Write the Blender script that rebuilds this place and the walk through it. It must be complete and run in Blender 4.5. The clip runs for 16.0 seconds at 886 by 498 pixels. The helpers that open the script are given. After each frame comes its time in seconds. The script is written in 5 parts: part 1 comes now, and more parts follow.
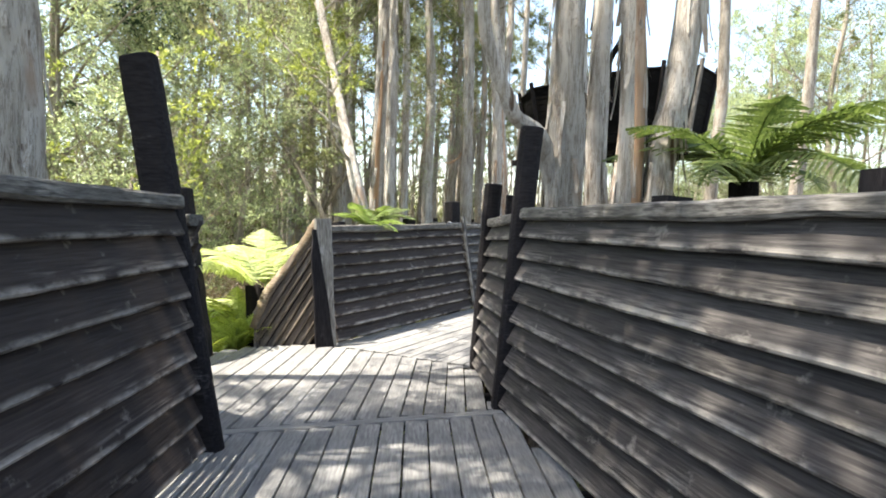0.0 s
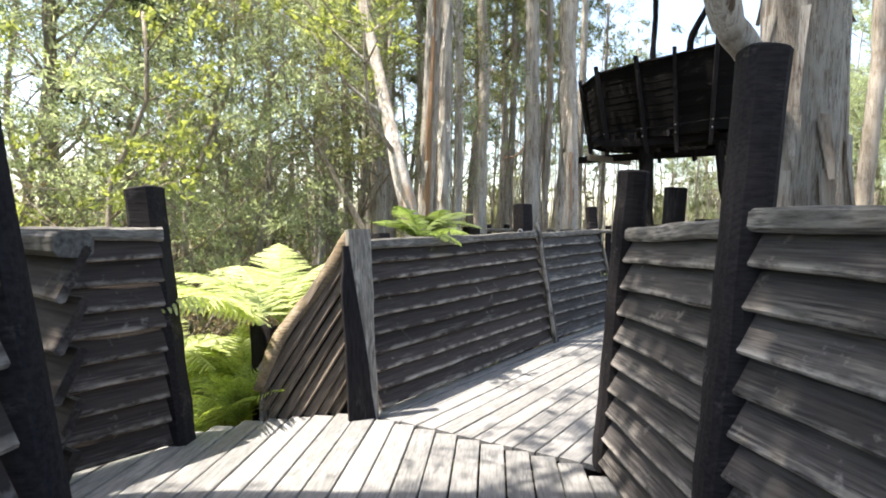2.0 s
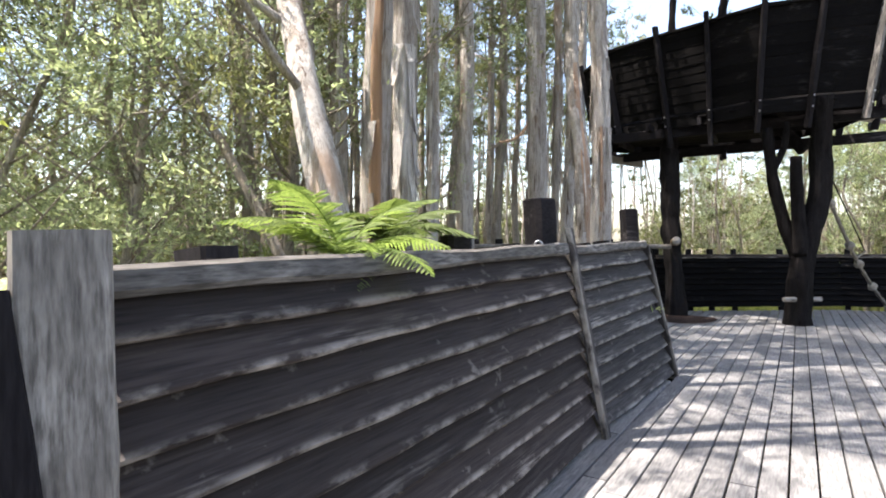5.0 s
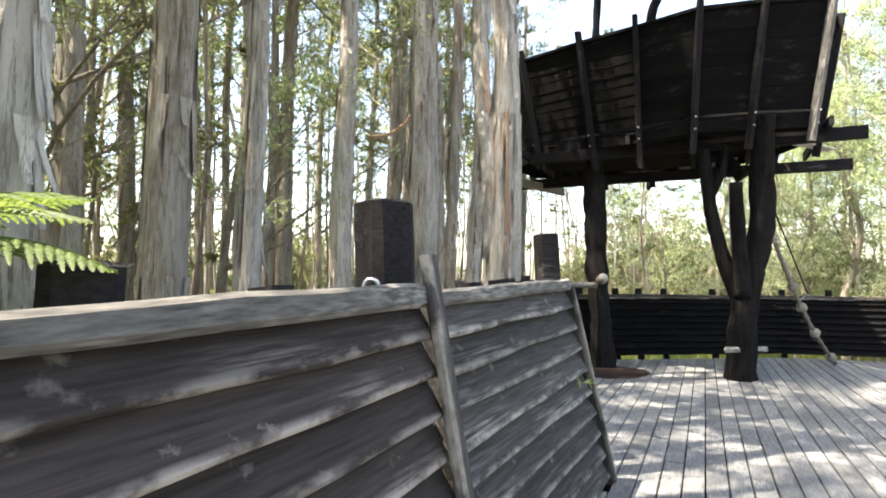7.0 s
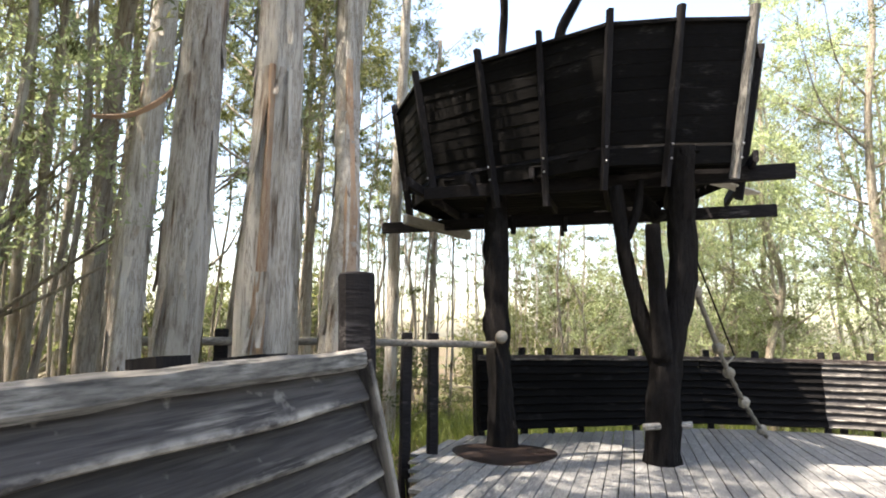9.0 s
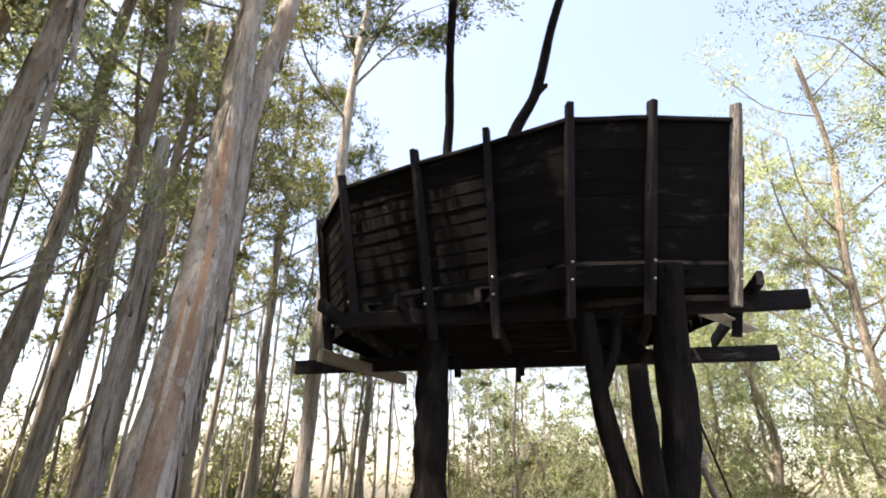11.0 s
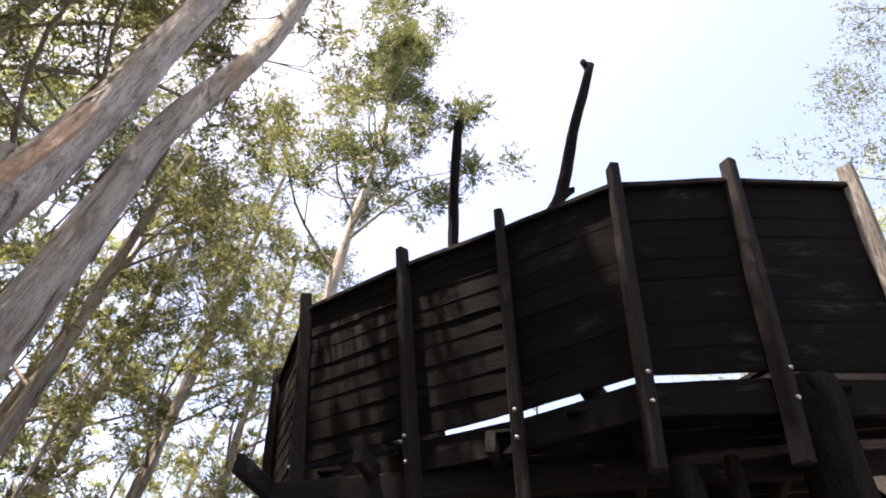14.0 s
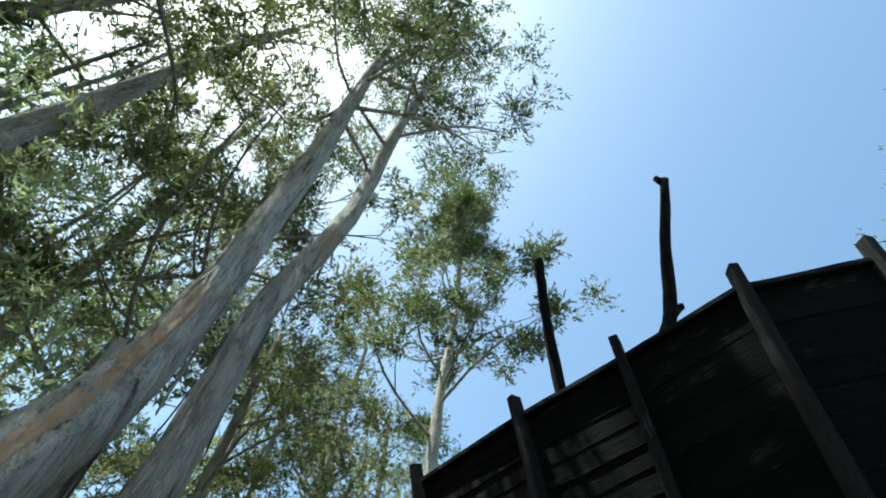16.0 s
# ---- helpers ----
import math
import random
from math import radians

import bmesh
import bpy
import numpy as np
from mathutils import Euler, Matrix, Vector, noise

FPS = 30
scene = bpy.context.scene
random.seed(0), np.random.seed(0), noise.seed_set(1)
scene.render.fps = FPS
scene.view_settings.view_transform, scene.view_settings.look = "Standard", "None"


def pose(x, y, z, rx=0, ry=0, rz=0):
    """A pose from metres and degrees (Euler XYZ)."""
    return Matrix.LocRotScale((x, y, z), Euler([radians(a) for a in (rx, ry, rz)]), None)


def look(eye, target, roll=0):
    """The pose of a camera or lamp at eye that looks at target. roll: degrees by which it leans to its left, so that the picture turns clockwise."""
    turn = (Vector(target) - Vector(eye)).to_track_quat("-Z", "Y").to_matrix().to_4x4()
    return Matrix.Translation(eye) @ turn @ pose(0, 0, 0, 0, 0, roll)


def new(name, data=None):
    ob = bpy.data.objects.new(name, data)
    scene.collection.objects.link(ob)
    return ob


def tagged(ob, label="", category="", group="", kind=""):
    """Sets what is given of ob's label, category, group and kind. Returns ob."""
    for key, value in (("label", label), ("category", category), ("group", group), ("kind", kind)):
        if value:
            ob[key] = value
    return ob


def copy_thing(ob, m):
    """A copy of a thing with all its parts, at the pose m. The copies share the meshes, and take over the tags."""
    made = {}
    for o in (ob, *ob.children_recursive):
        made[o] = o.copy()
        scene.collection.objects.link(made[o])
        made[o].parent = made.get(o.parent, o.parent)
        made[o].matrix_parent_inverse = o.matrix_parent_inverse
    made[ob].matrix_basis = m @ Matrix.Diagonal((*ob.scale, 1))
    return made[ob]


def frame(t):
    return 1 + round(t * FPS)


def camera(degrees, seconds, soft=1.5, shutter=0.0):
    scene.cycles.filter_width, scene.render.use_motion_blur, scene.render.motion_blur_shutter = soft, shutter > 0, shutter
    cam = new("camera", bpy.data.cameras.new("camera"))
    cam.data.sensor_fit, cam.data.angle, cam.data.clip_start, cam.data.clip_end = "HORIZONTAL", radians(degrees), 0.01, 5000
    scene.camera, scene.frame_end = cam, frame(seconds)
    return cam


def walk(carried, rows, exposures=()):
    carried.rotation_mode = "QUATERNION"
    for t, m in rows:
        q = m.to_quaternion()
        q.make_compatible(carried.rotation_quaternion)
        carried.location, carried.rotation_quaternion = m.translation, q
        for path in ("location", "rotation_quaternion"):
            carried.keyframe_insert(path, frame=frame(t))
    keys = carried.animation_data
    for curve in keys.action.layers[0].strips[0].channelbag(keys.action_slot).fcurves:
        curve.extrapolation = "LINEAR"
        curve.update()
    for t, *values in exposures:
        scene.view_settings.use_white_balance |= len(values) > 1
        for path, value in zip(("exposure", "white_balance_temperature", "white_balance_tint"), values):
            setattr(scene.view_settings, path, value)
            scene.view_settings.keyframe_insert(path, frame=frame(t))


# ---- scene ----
cam = camera(76.0, 16.0, 1.9)
PATH = [
    (0, (-0.119, 0.05, 1.469), (-0.092, 2.048, 1.379), 1.4),
    (0.5, (-0.138, 0.624, 1.528), (-0.18, 2.622, 1.447), 1.2),
    (1, (-0.261, 1.193, 1.515), (-0.323, 3.19, 1.423), 1.3),
    (1.5, (-0.391, 1.75, 1.499), (-0.479, 3.746, 1.421), 1.4),
    (2, (-0.531, 2.24, 1.517), (-0.635, 4.235, 1.441), 0.7),
    (2.5, (-0.6, 2.816, 1.51), (-0.709, 4.812, 1.445), 0.7),
    (3, (-0.562, 3.415, 1.495), (-0.668, 5.411, 1.440), -0.1),
    (3.5, (-0.620, 3.909, 1.495), (-0.702, 5.907, 1.455), -0.0),
    (6, (-0.337, 6.621, 1.43), (-0.315, 8.621, 1.448), 0.2),
    (6.5, (-0.055, 7.168, 1.485), (0.037, 9.165, 1.531), 0.7),
    (7, (0.158, 7.693, 1.495), (0.375, 9.678, 1.61), 0.6),
    (7.5, (0.487, 8.151, 1.502), (0.816, 10.116, 1.681), 0.6),
    (8, (0.806, 8.538, 1.534), (1.174, 10.492, 1.752), 0.7),
    (8.5, (1.073, 8.926, 1.55), (1.459, 10.872, 1.801), 0.7),
    (9, (1.35, 9.342, 1.594), (1.78, 11.272, 1.892), 1.1),
    (9.5, (1.65, 9.798, 1.656), (2.134, 11.694, 2.071), 1.0),
    (10, (1.861, 10.273, 1.743), (2.38, 12.125, 2.289), 1.1),
    (12.5, (2.746, 12.442, 1.968), (3.204, 14.034, 3.089), 2.5),
    (13, (2.945, 12.843, 1.997), (3.367, 14.369, 3.22), 3.2),
    (13.5, (3.055, 13.202, 2.025), (3.428, 14.638, 3.367), 3.3),
    (14, (3.082, 13.54, 2.037), (3.416, 14.88, 3.484), 3.8),
    (14.5, (3.04, 13.761, 2.068), (3.341, 15.009, 3.603), 4.1),
    (15, (3.011, 13.86, 2.093), (3.24, 14.992, 3.726), 4.1),
    (15.5, (2.941, 13.883, 2.115), (3.06, 14.911, 3.826), 5.1),
    (16, (2.857, 13.861, 2.173), (2.858, 14.812, 3.933), 5.9),
]
walk(cam, [(t, look(eye, target, roll)) for t, eye, target, roll in PATH],
     exposures=[(0, 1.9, 6850, 10), (2, 1.8, 6800, 12), (3.5, 1.8, 6650, 17), (6.5, 2.15, 6650, 16), (7, 2.3, 7150, 11), (8, 2.05, 7200, 13), (9.5, 2.0, 7200, 14), (10, 1.88, 7250, 16), (12.5, 1.68, 7600, 25), (14.0, 1.80, 7550, 25), (15.0, 1.6, 7100, 20), (15.5, 1.2, 6650, 0), (16, 0.78, 5900, -10)])

# ---- sky and sun ----
SUN_DIR = Vector((-0.36, -0.05, 0.93)).normalized()
world = bpy.data.worlds.new("sky")
scene.world = world
world.use_nodes = True
wn = world.node_tree.nodes
sky = wn.new("ShaderNodeTexSky")
sky.sky_type = "NISHITA"
sky.sun_disc = False
sky.sun_elevation = math.asin(SUN_DIR.z)
sky.sun_rotation = math.atan2(SUN_DIR.x, SUN_DIR.y)
sky.air_density, sky.dust_density, sky.ozone_density = 1.15, 2.0, 0.4
wn["Background"].inputs["Strength"].default_value = 0.15
world.node_tree.links.new(sky.outputs[0], wn["Background"].inputs["Color"])
sun = new("sun", bpy.data.lights.new("sun", "SUN"))
sun.data.energy, sun.data.angle, sun.data.color = 5.0, radians(0.55), (1.0, 0.95, 0.86)
sun.matrix_world = look((0, 0, 30), Vector((0, 0, 30)) - SUN_DIR)


# ---- materials ----
def shader(name, rough=0.8):
    m = bpy.data.materials.new(name)
    m.use_nodes = True
    b = m.node_tree.nodes["Principled BSDF"]
    b.inputs["Roughness"].default_value = rough
    b.inputs["Specular IOR Level"].default_value = 0.25
    return m, m.node_tree.nodes, m.node_tree.links, b


def ramp(nodes, links, fac, stops):
    r = nodes.new("ShaderNodeValToRGB")
    e = r.color_ramp.elements
    while len(e) < len(stops):
        e.new(0.5)
    for el, (p, c) in zip(e, stops):
        el.position, el.color = p, (*c, 1)
    links.new(fac, r.inputs[0])
    return r.outputs[0]


def grain(nodes, links, scale, stretch, detail=6.0, shift=True, rough=0.6):
    tc = nodes.new("ShaderNodeTexCoord")
    mp = nodes.new("ShaderNodeMapping")
    mp.inputs["Scale"].default_value = stretch
    links.new(tc.outputs["Object"], mp.inputs[0])
    if shift:
        info = nodes.new("ShaderNodeObjectInfo")
        mul = nodes.new("ShaderNodeMath")
        mul.operation = "MULTIPLY"
        mul.inputs[1].default_value = 37.0
        links.new(info.outputs["Random"], mul.inputs[0])
        links.new(mul.outputs[0], mp.inputs["Location"])
    nz = nodes.new("ShaderNodeTexNoise")
    nz.inputs["Scale"].default_value, nz.inputs["Detail"].default_value, nz.inputs["Roughness"].default_value = scale, detail, rough
    links.new(mp.outputs[0], nz.inputs["Vector"])
    return nz.outputs["Fac"]


def blend(nodes, links, fac, a, b, mode="MIX"):
    mx = nodes.new("ShaderNodeMix")
    mx.data_type, mx.blend_type = "RGBA", mode
    for sock, v in ((mx.inputs[0], fac), (mx.inputs[6], a), (mx.inputs[7], b)):
        if isinstance(v, (int, float)):
            sock.default_value = v
        elif isinstance(v, tuple):
            sock.default_value = (*v, 1)
        else:
            links.new(v, sock)
    return mx.outputs[2]


def relief(nodes, links, bsdf, height, strength, dist=0.01):
    bp = nodes.new("ShaderNodeBump")
    bp.inputs["Strength"].default_value, bp.inputs["Distance"].default_value = strength, dist
    links.new(height, bp.inputs["Height"])
    links.new(bp.outputs[0], bsdf.inputs["Normal"])


def wood(name, dark, mid, pale, pale_at, rough=0.75, bump=0.5, tint=0.35, edge=False, gloss=0.2):
    """Timber whose grain runs along the piece's own x axis."""
    m, n, l, b = shader(name, rough)
    fine = grain(n, l, 9.0, (0.35, 8.0, 8.0) if edge else (0.9, 7.0, 7.0), 8)
    wide = grain(n, l, 2.6, (0.6, 3.0, 3.0) if edge else (0.9, 2.2, 2.2), 5)
    col = ramp(n, l, fine, [(0.3, dark), (0.62, mid)])
    worn = ramp(n, l, wide, [(pale_at, (0, 0, 0)), (pale_at + 0.16, (1, 1, 1))])
    streak = ramp(n, l, fine, [(0.42, (0, 0, 0)), (0.66, (1, 1, 1))])
    both = blend(n, l, 1.0, worn, streak, "MULTIPLY")
    if edge:
        # the lower part of each board is worn, its edge rubbed pale
        tc = n.new("ShaderNodeTexCoord")
        sp = n.new("ShaderNodeSeparateXYZ")
        l.new(tc.outputs["Object"], sp.inputs[0])
        low = ramp(n, l, sp.outputs["Z"], [(0.03, (1, 1, 1)), (0.10, (0.10, 0.10, 0.10))])
        both = blend(n, l, 1.0, both, low, "MULTIPLY")
    col = blend(n, l, both, col, pale)
    if edge:
        rim = ramp(n, l, sp.outputs["Z"], [(0.010, (1, 1, 1)), (0.036, (0, 0, 0))])
        spots = ramp(n, l, grain(n, l, 7.0, (0.7, 1.4, 1.4), 5), [(0.42, (0, 0, 0)), (0.60, (1, 1, 1))])
        col = blend(n, l, blend(n, l, 1.0, rim, spots, "MULTIPLY"), col, pale)
        flecks = ramp(n, l, grain(n, l, 11.0, (0.8, 1.2, 0.9), 4), [(0.64, (0, 0, 0)), (0.74, (0.5, 0.5, 0.5))])
        col = blend(n, l, flecks, col, pale)
    info = n.new("ShaderNodeObjectInfo")
    shade = ramp(n, l, info.outputs["Random"], [(0.0, (1 - tint,) * 3), (1.0, (1 + tint * 0.4,) * 3)])
    l.new(blend(n, l, 1.0, col, shade, "MULTIPLY"), b.inputs["Base Color"])
    b.inputs["Specular IOR Level"].default_value = gloss
    relief(n, l, b, fine, bump, 0.008)
    return m


M_WALL = wood("stained_boards", (0.024, 0.019, 0.0175), (0.058, 0.046, 0.041), (0.32, 0.285, 0.25), 0.54, bump=0.35, edge=True)
M_WALLGREY = wood("worn_boards", (0.027, 0.0245, 0.0245), (0.078, 0.071, 0.068), (0.34, 0.315, 0.28), 0.49, bump=0.4, edge=True)
M_POST = wood("stained_posts", (0.009, 0.008, 0.009), (0.023, 0.0205, 0.022), (0.12, 0.11, 0.11), 0.58, 0.85, gloss=0.13)
M_CAP = wood("weathered_cap", (0.05, 0.047, 0.044), (0.17, 0.16, 0.145), (0.36, 0.34, 0.31), 0.45)
M_GREYPOST = wood("grey_timber", (0.10, 0.09, 0.08), (0.26, 0.24, 0.21), (0.42, 0.39, 0.35), 0.45)
M_DECK = wood("deck_timber", (0.125, 0.125, 0.124), (0.225, 0.223, 0.218), (0.33, 0.325, 0.31), 0.50, 0.8, 0.35, 0.2)
M_BLACK = wood("charred_and_shaded_boards", (0.0028, 0.0025, 0.0026), (0.0075, 0.0069, 0.0069), (0.060, 0.055, 0.053), 0.58, 0.9, 0.6, gloss=0.1)
M_TRIM = wood("cut_ends", (0.3, 0.28, 0.25), (0.5, 0.47, 0.42), (0.6, 0.57, 0.52), 0.5)
M_LOG = wood("brown_log", (0.11, 0.08, 0.05), (0.26, 0.20, 0.13), (0.36, 0.30, 0.22), 0.45)
M_DIAG = wood("brown_boards", (0.10, 0.08, 0.062), (0.17, 0.137, 0.108), (0.30, 0.25, 0.20), 0.45, 0.75, 0.3, 0.2)
M_ROPE = wood("rope_fibre", (0.16, 0.14, 0.11), (0.32, 0.29, 0.24), (0.42, 0.39, 0.33), 0.5)


def bark(name, pale, mid, dark, flesh, flesh_at, scale=1.0):
    """Shaggy paper bark: stringy cracks and grey scales along the stem's own z axis."""
    m, n, l, b = shader(name, 0.88)
    strings = grain(n, l, 5.0 * scale, (2.6, 2.6, 0.16), 10, True, 0.72)
    scales = grain(n, l, 6.0 * scale, (1.8, 1.8, 0.55), 8, True, 0.66)
    wide = grain(n, l, 1.7 * scale, (1.3, 1.3, 0.3), 4)
    col = ramp(n, l, scales, [(0.34, mid), (0.50, pale), (0.72, tuple(min(1, c * 1.2) for c in pale))])
    crack = ramp(n, l, strings, [(0.36, (1, 1, 1)), (0.42, (0.25, 0.25, 0.25)), (0.475, (0, 0, 0)), (0.497, (0.75, 0.75, 0.75)), (0.52, (0, 0, 0))])
    col = blend(n, l, crack, col, dark)
    patch = ramp(n, l, wide, [(flesh_at - 0.06, (0, 0, 0)), (flesh_at + 0.02, (0.85, 0.85, 0.85))])
    col = blend(n, l, patch, col, flesh)
    shade = ramp(n, l, grain(n, l, 1.1, (1, 1, 0.5), 3), [(0.3, (0.68, 0.66, 0.63)), (0.65, (1.05, 1.05, 1.05))])
    l.new(blend(n, l, 1.0, col, shade, "MULTIPLY"), b.inputs["Base Color"])
    both = n.new("ShaderNodeMath")
    both.operation = "ADD"
    l.new(strings, both.inputs[0])
    l.new(scales, both.inputs[1])
    relief(n, l, b, both.outputs[0], 1.0, 0.045)
    return m


M_PAPER = bark("paper_bark", (0.57, 0.535, 0.485), (0.36, 0.31, 0.26), (0.12, 0.082, 0.058), (0.42, 0.30, 0.22), 0.66)
M_PAPER2 = bark("grey_bark", (0.44, 0.395, 0.335), (0.28, 0.23, 0.18), (0.085, 0.06, 0.043), (0.33, 0.235, 0.16), 0.66)
M_TWIG = bark("twig_bark", (0.42, 0.37, 0.30), (0.29, 0.245, 0.19), (0.09, 0.07, 0.055), (0.24, 0.17, 0.12), 0.7, 2.0)
M_PEEL = bark("peeled_bark", (0.48, 0.36, 0.27), (0.46, 0.28, 0.18), (0.25, 0.13, 0.075), (0.52, 0.33, 0.21), 0.50)
M_CHAR = bark("charred_bark", (0.020, 0.018, 0.0178), (0.011, 0.0098, 0.0098), (0.0045, 0.004, 0.004), (0.02, 0.017, 0.0165), 0.66)


def foliage(name, a, b_, glow):
    m, n, l, b = shader(name, 0.55)
    geo = n.new("ShaderNodeNewGeometry")
    col = ramp(n, l, geo.outputs["Random Per Island"], [(0.0, a), (1.0, b_)])
    l.new(col, b.inputs["Base Color"])
    tr = n.new("ShaderNodeBsdfTranslucent")
    lit = blend(n, l, 1.0, col, glow, "MULTIPLY")
    l.new(lit, tr.inputs["Color"])
    mix = n.new("ShaderNodeMixShader")
    mix.inputs[0].default_value = 0.5
    l.new(b.outputs[0], mix.inputs[1])
    l.new(tr.outputs[0], mix.inputs[2])
    l.new(mix.outputs[0], n["Material Output"].inputs[0])
    return m


M_LEAF = foliage("tea_tree_leaves", (0.044, 0.058, 0.028), (0.15, 0.168, 0.085), (1.35, 1.4, 0.9))
M_LEAF2 = foliage("bright_leaves", (0.11, 0.14, 0.05), (0.30, 0.33, 0.13), (1.6, 1.6, 0.9))
M_LEAF3 = foliage("olive_leaves", (0.078, 0.088, 0.044), (0.215, 0.225, 0.125), (1.6, 1.6, 1.1))
M_LEAFDARK = foliage("dark_conifer_leaves", (0.022, 0.042, 0.026), (0.075, 0.115, 0.06), (0.9, 1.0, 0.8))
M_FEATHER = foliage("feathery_grey_leaves", (0.15, 0.175, 0.105), (0.43, 0.47, 0.30), (1.6, 1.7, 1.3))
M_SHRUB = foliage("pale_shrub_leaves", (0.14, 0.145, 0.085), (0.40, 0.39, 0.25), (1.45, 1.45, 1.05))
M_BROWNLEAF = foliage("dry_brown_leaves", (0.10, 0.082, 0.05), (0.27, 0.23, 0.15), (1.2, 1.1, 0.9))
# fern leaf in tones from shaded to sunlit: the light is in the colour
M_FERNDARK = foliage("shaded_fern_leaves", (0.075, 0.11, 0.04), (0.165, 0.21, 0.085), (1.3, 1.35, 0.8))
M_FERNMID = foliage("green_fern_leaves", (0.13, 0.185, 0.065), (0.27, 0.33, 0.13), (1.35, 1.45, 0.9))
M_FERN = foliage("sunlit_fern_leaves", (0.36, 0.43, 0.18), (0.64, 0.68, 0.37), (1.4, 1.4, 1.0))
M_FERNLOW = foliage("low_fern_leaves", (0.20, 0.27, 0.07), (0.44, 0.50, 0.16), (1.4, 1.4, 0.8))


def soil():
    m, n, l, b = shader("leaf_litter", 0.95)
    a = grain(n, l, 14.0, (1, 1, 1), 9, False)
    w = grain(n, l, 0.35, (1, 1, 1), 4, False)
    col = ramp(n, l, a, [(0.3, (0.03, 0.022, 0.014)), (0.55, (0.12, 0.088, 0.055)), (0.75, (0.23, 0.18, 0.12))])
    green = ramp(n, l, a, [(0.3, (0.02, 0.03, 0.008)), (0.7, (0.09, 0.11, 0.035))])
    patch = ramp(n, l, w, [(0.45, (0, 0, 0)), (0.62, (1, 1, 1))])
    l.new(blend(n, l, patch, col, green), b.inputs["Base Color"])
    relief(n, l, b, a, 0.8, 0.05)
    return m


M_SOIL = soil()
M_CHAR.node_tree.nodes["Principled BSDF"].inputs["Specular IOR Level"].default_value = 0.06
M_MULCH = bark("bark_mulch", (0.045, 0.026, 0.02), (0.025, 0.015, 0.012), (0.008, 0.006, 0.005), (0.035, 0.018, 0.014), 0.6, 4.0)


def metal():
    m, n, l, b = shader("galvanised_steel", 0.4)
    b.inputs["Metallic"].default_value = 0.9
    l.new(ramp(n, l, grain(n, l, 20.0, (1, 1, 1), 3), [(0.3, (0.35, 0.35, 0.35)), (0.7, (0.6, 0.6, 0.6))]), b.inputs["Base Color"])
    return m


M_STEEL = metal()


# ---- building blocks ----
def mesh_of(name, verts, faces, mat, smooth=False):
    me = bpy.data.meshes.new(name)
    me.from_pydata([tuple(v) for v in verts], [], faces)
    me.materials.append(mat)
    if smooth:
        me.polygons.foreach_set("use_smooth", [True] * len(me.polygons))
    me.update()
    return me


def quads_mesh(name, pts, mat):
    """One mesh of loose faces of k corners: pts is an array of n x k x 3."""
    n, k = pts.shape[:2]
    me = bpy.data.meshes.new(name)
    me.vertices.add(n * k)
    me.vertices.foreach_set("co", np.ascontiguousarray(pts, dtype=np.float32).ravel())
    me.loops.add(n * k)
    me.loops.foreach_set("vertex_index", np.arange(n * k, dtype=np.int32))
    me.polygons.add(n)
    me.polygons.foreach_set("loop_start", np.arange(0, n * k, k, dtype=np.int32))
    me.materials.append(mat)
    me.update(calc_edges=True)
    return me


def child(name, me, parent, m=None, label=""):
    ob = new(name, me)
    ob.parent = parent
    if m is not None:
        ob.matrix_basis = m
    if label:
        ob["label"] = label
    return ob


def thing(name, place, label, category, group="", kind="", turn=0.0):
    ob = new(name)
    ob.empty_display_size = 0.1
    ob.matrix_basis = pose(*place, 0, 0, turn)
    return tagged(ob, label, category, group, kind)


def frame_of(a, b, face):
    """A pose at a whose x runs to b and whose y leans to the direction face; also the length."""
    a, b = Vector(a), Vector(b)
    x = (b - a).normalized()
    y = Vector(face)
    y = (y - x * y.dot(x)).normalized()
    z = x.cross(y)
    m = Matrix((x, y, z)).transposed().to_4x4()
    m.translation = a
    return m, (b - a).length


def plank_mesh(length, width, thick, mat, seed, wob=0.006, cuts=5, taper=1.0, ch=0.006):
    """A board along x: width in z from 0 up, thickness in y about 0, worn edges and a slight wander."""
    r = random.Random(seed)
    ring = [(-0.5, ch), (-0.5, -ch), (0.5, -ch), (0.5, ch)]
    verts, faces = [], []
    for i in range(cuts + 1):
        u = i / cuts
        x = u * length
        lo = noise.noise((x * 1.7, seed * 3.1, 0)) * wob * 2 + r.uniform(-wob, wob) * 0.5
        hi = noise.noise((x * 1.3, seed * 5.7, 4)) * wob + r.uniform(-wob, wob) * 0.4
        off = noise.noise((x * 1.1, seed * 2.3, 9)) * wob * 0.8
        th = thick * (1 + r.uniform(-0.08, 0.08))
        w = width * (1 + (taper - 1) * u)
        for y, z in ((-th / 2, lo + ch), (-th / 2 + ch, lo), (th / 2 - ch, lo), (th / 2, lo + ch),
                     (th / 2, w + hi - ch), (th / 2 - ch, w + hi), (-th / 2 + ch, w + hi), (-th / 2, w + hi - ch)):
            verts.append((x, y + off, z))
    for i in range(cuts):
        for k in range(8):
            a, b = i * 8 + k, i * 8 + (k + 1) % 8
            faces.append((a, a + 8, b + 8, b))
    faces.append(tuple(range(8)))
    faces.append(tuple(cuts * 8 + k for k in reversed(range(8))))
    return mesh_of("plank", verts, faces, mat)


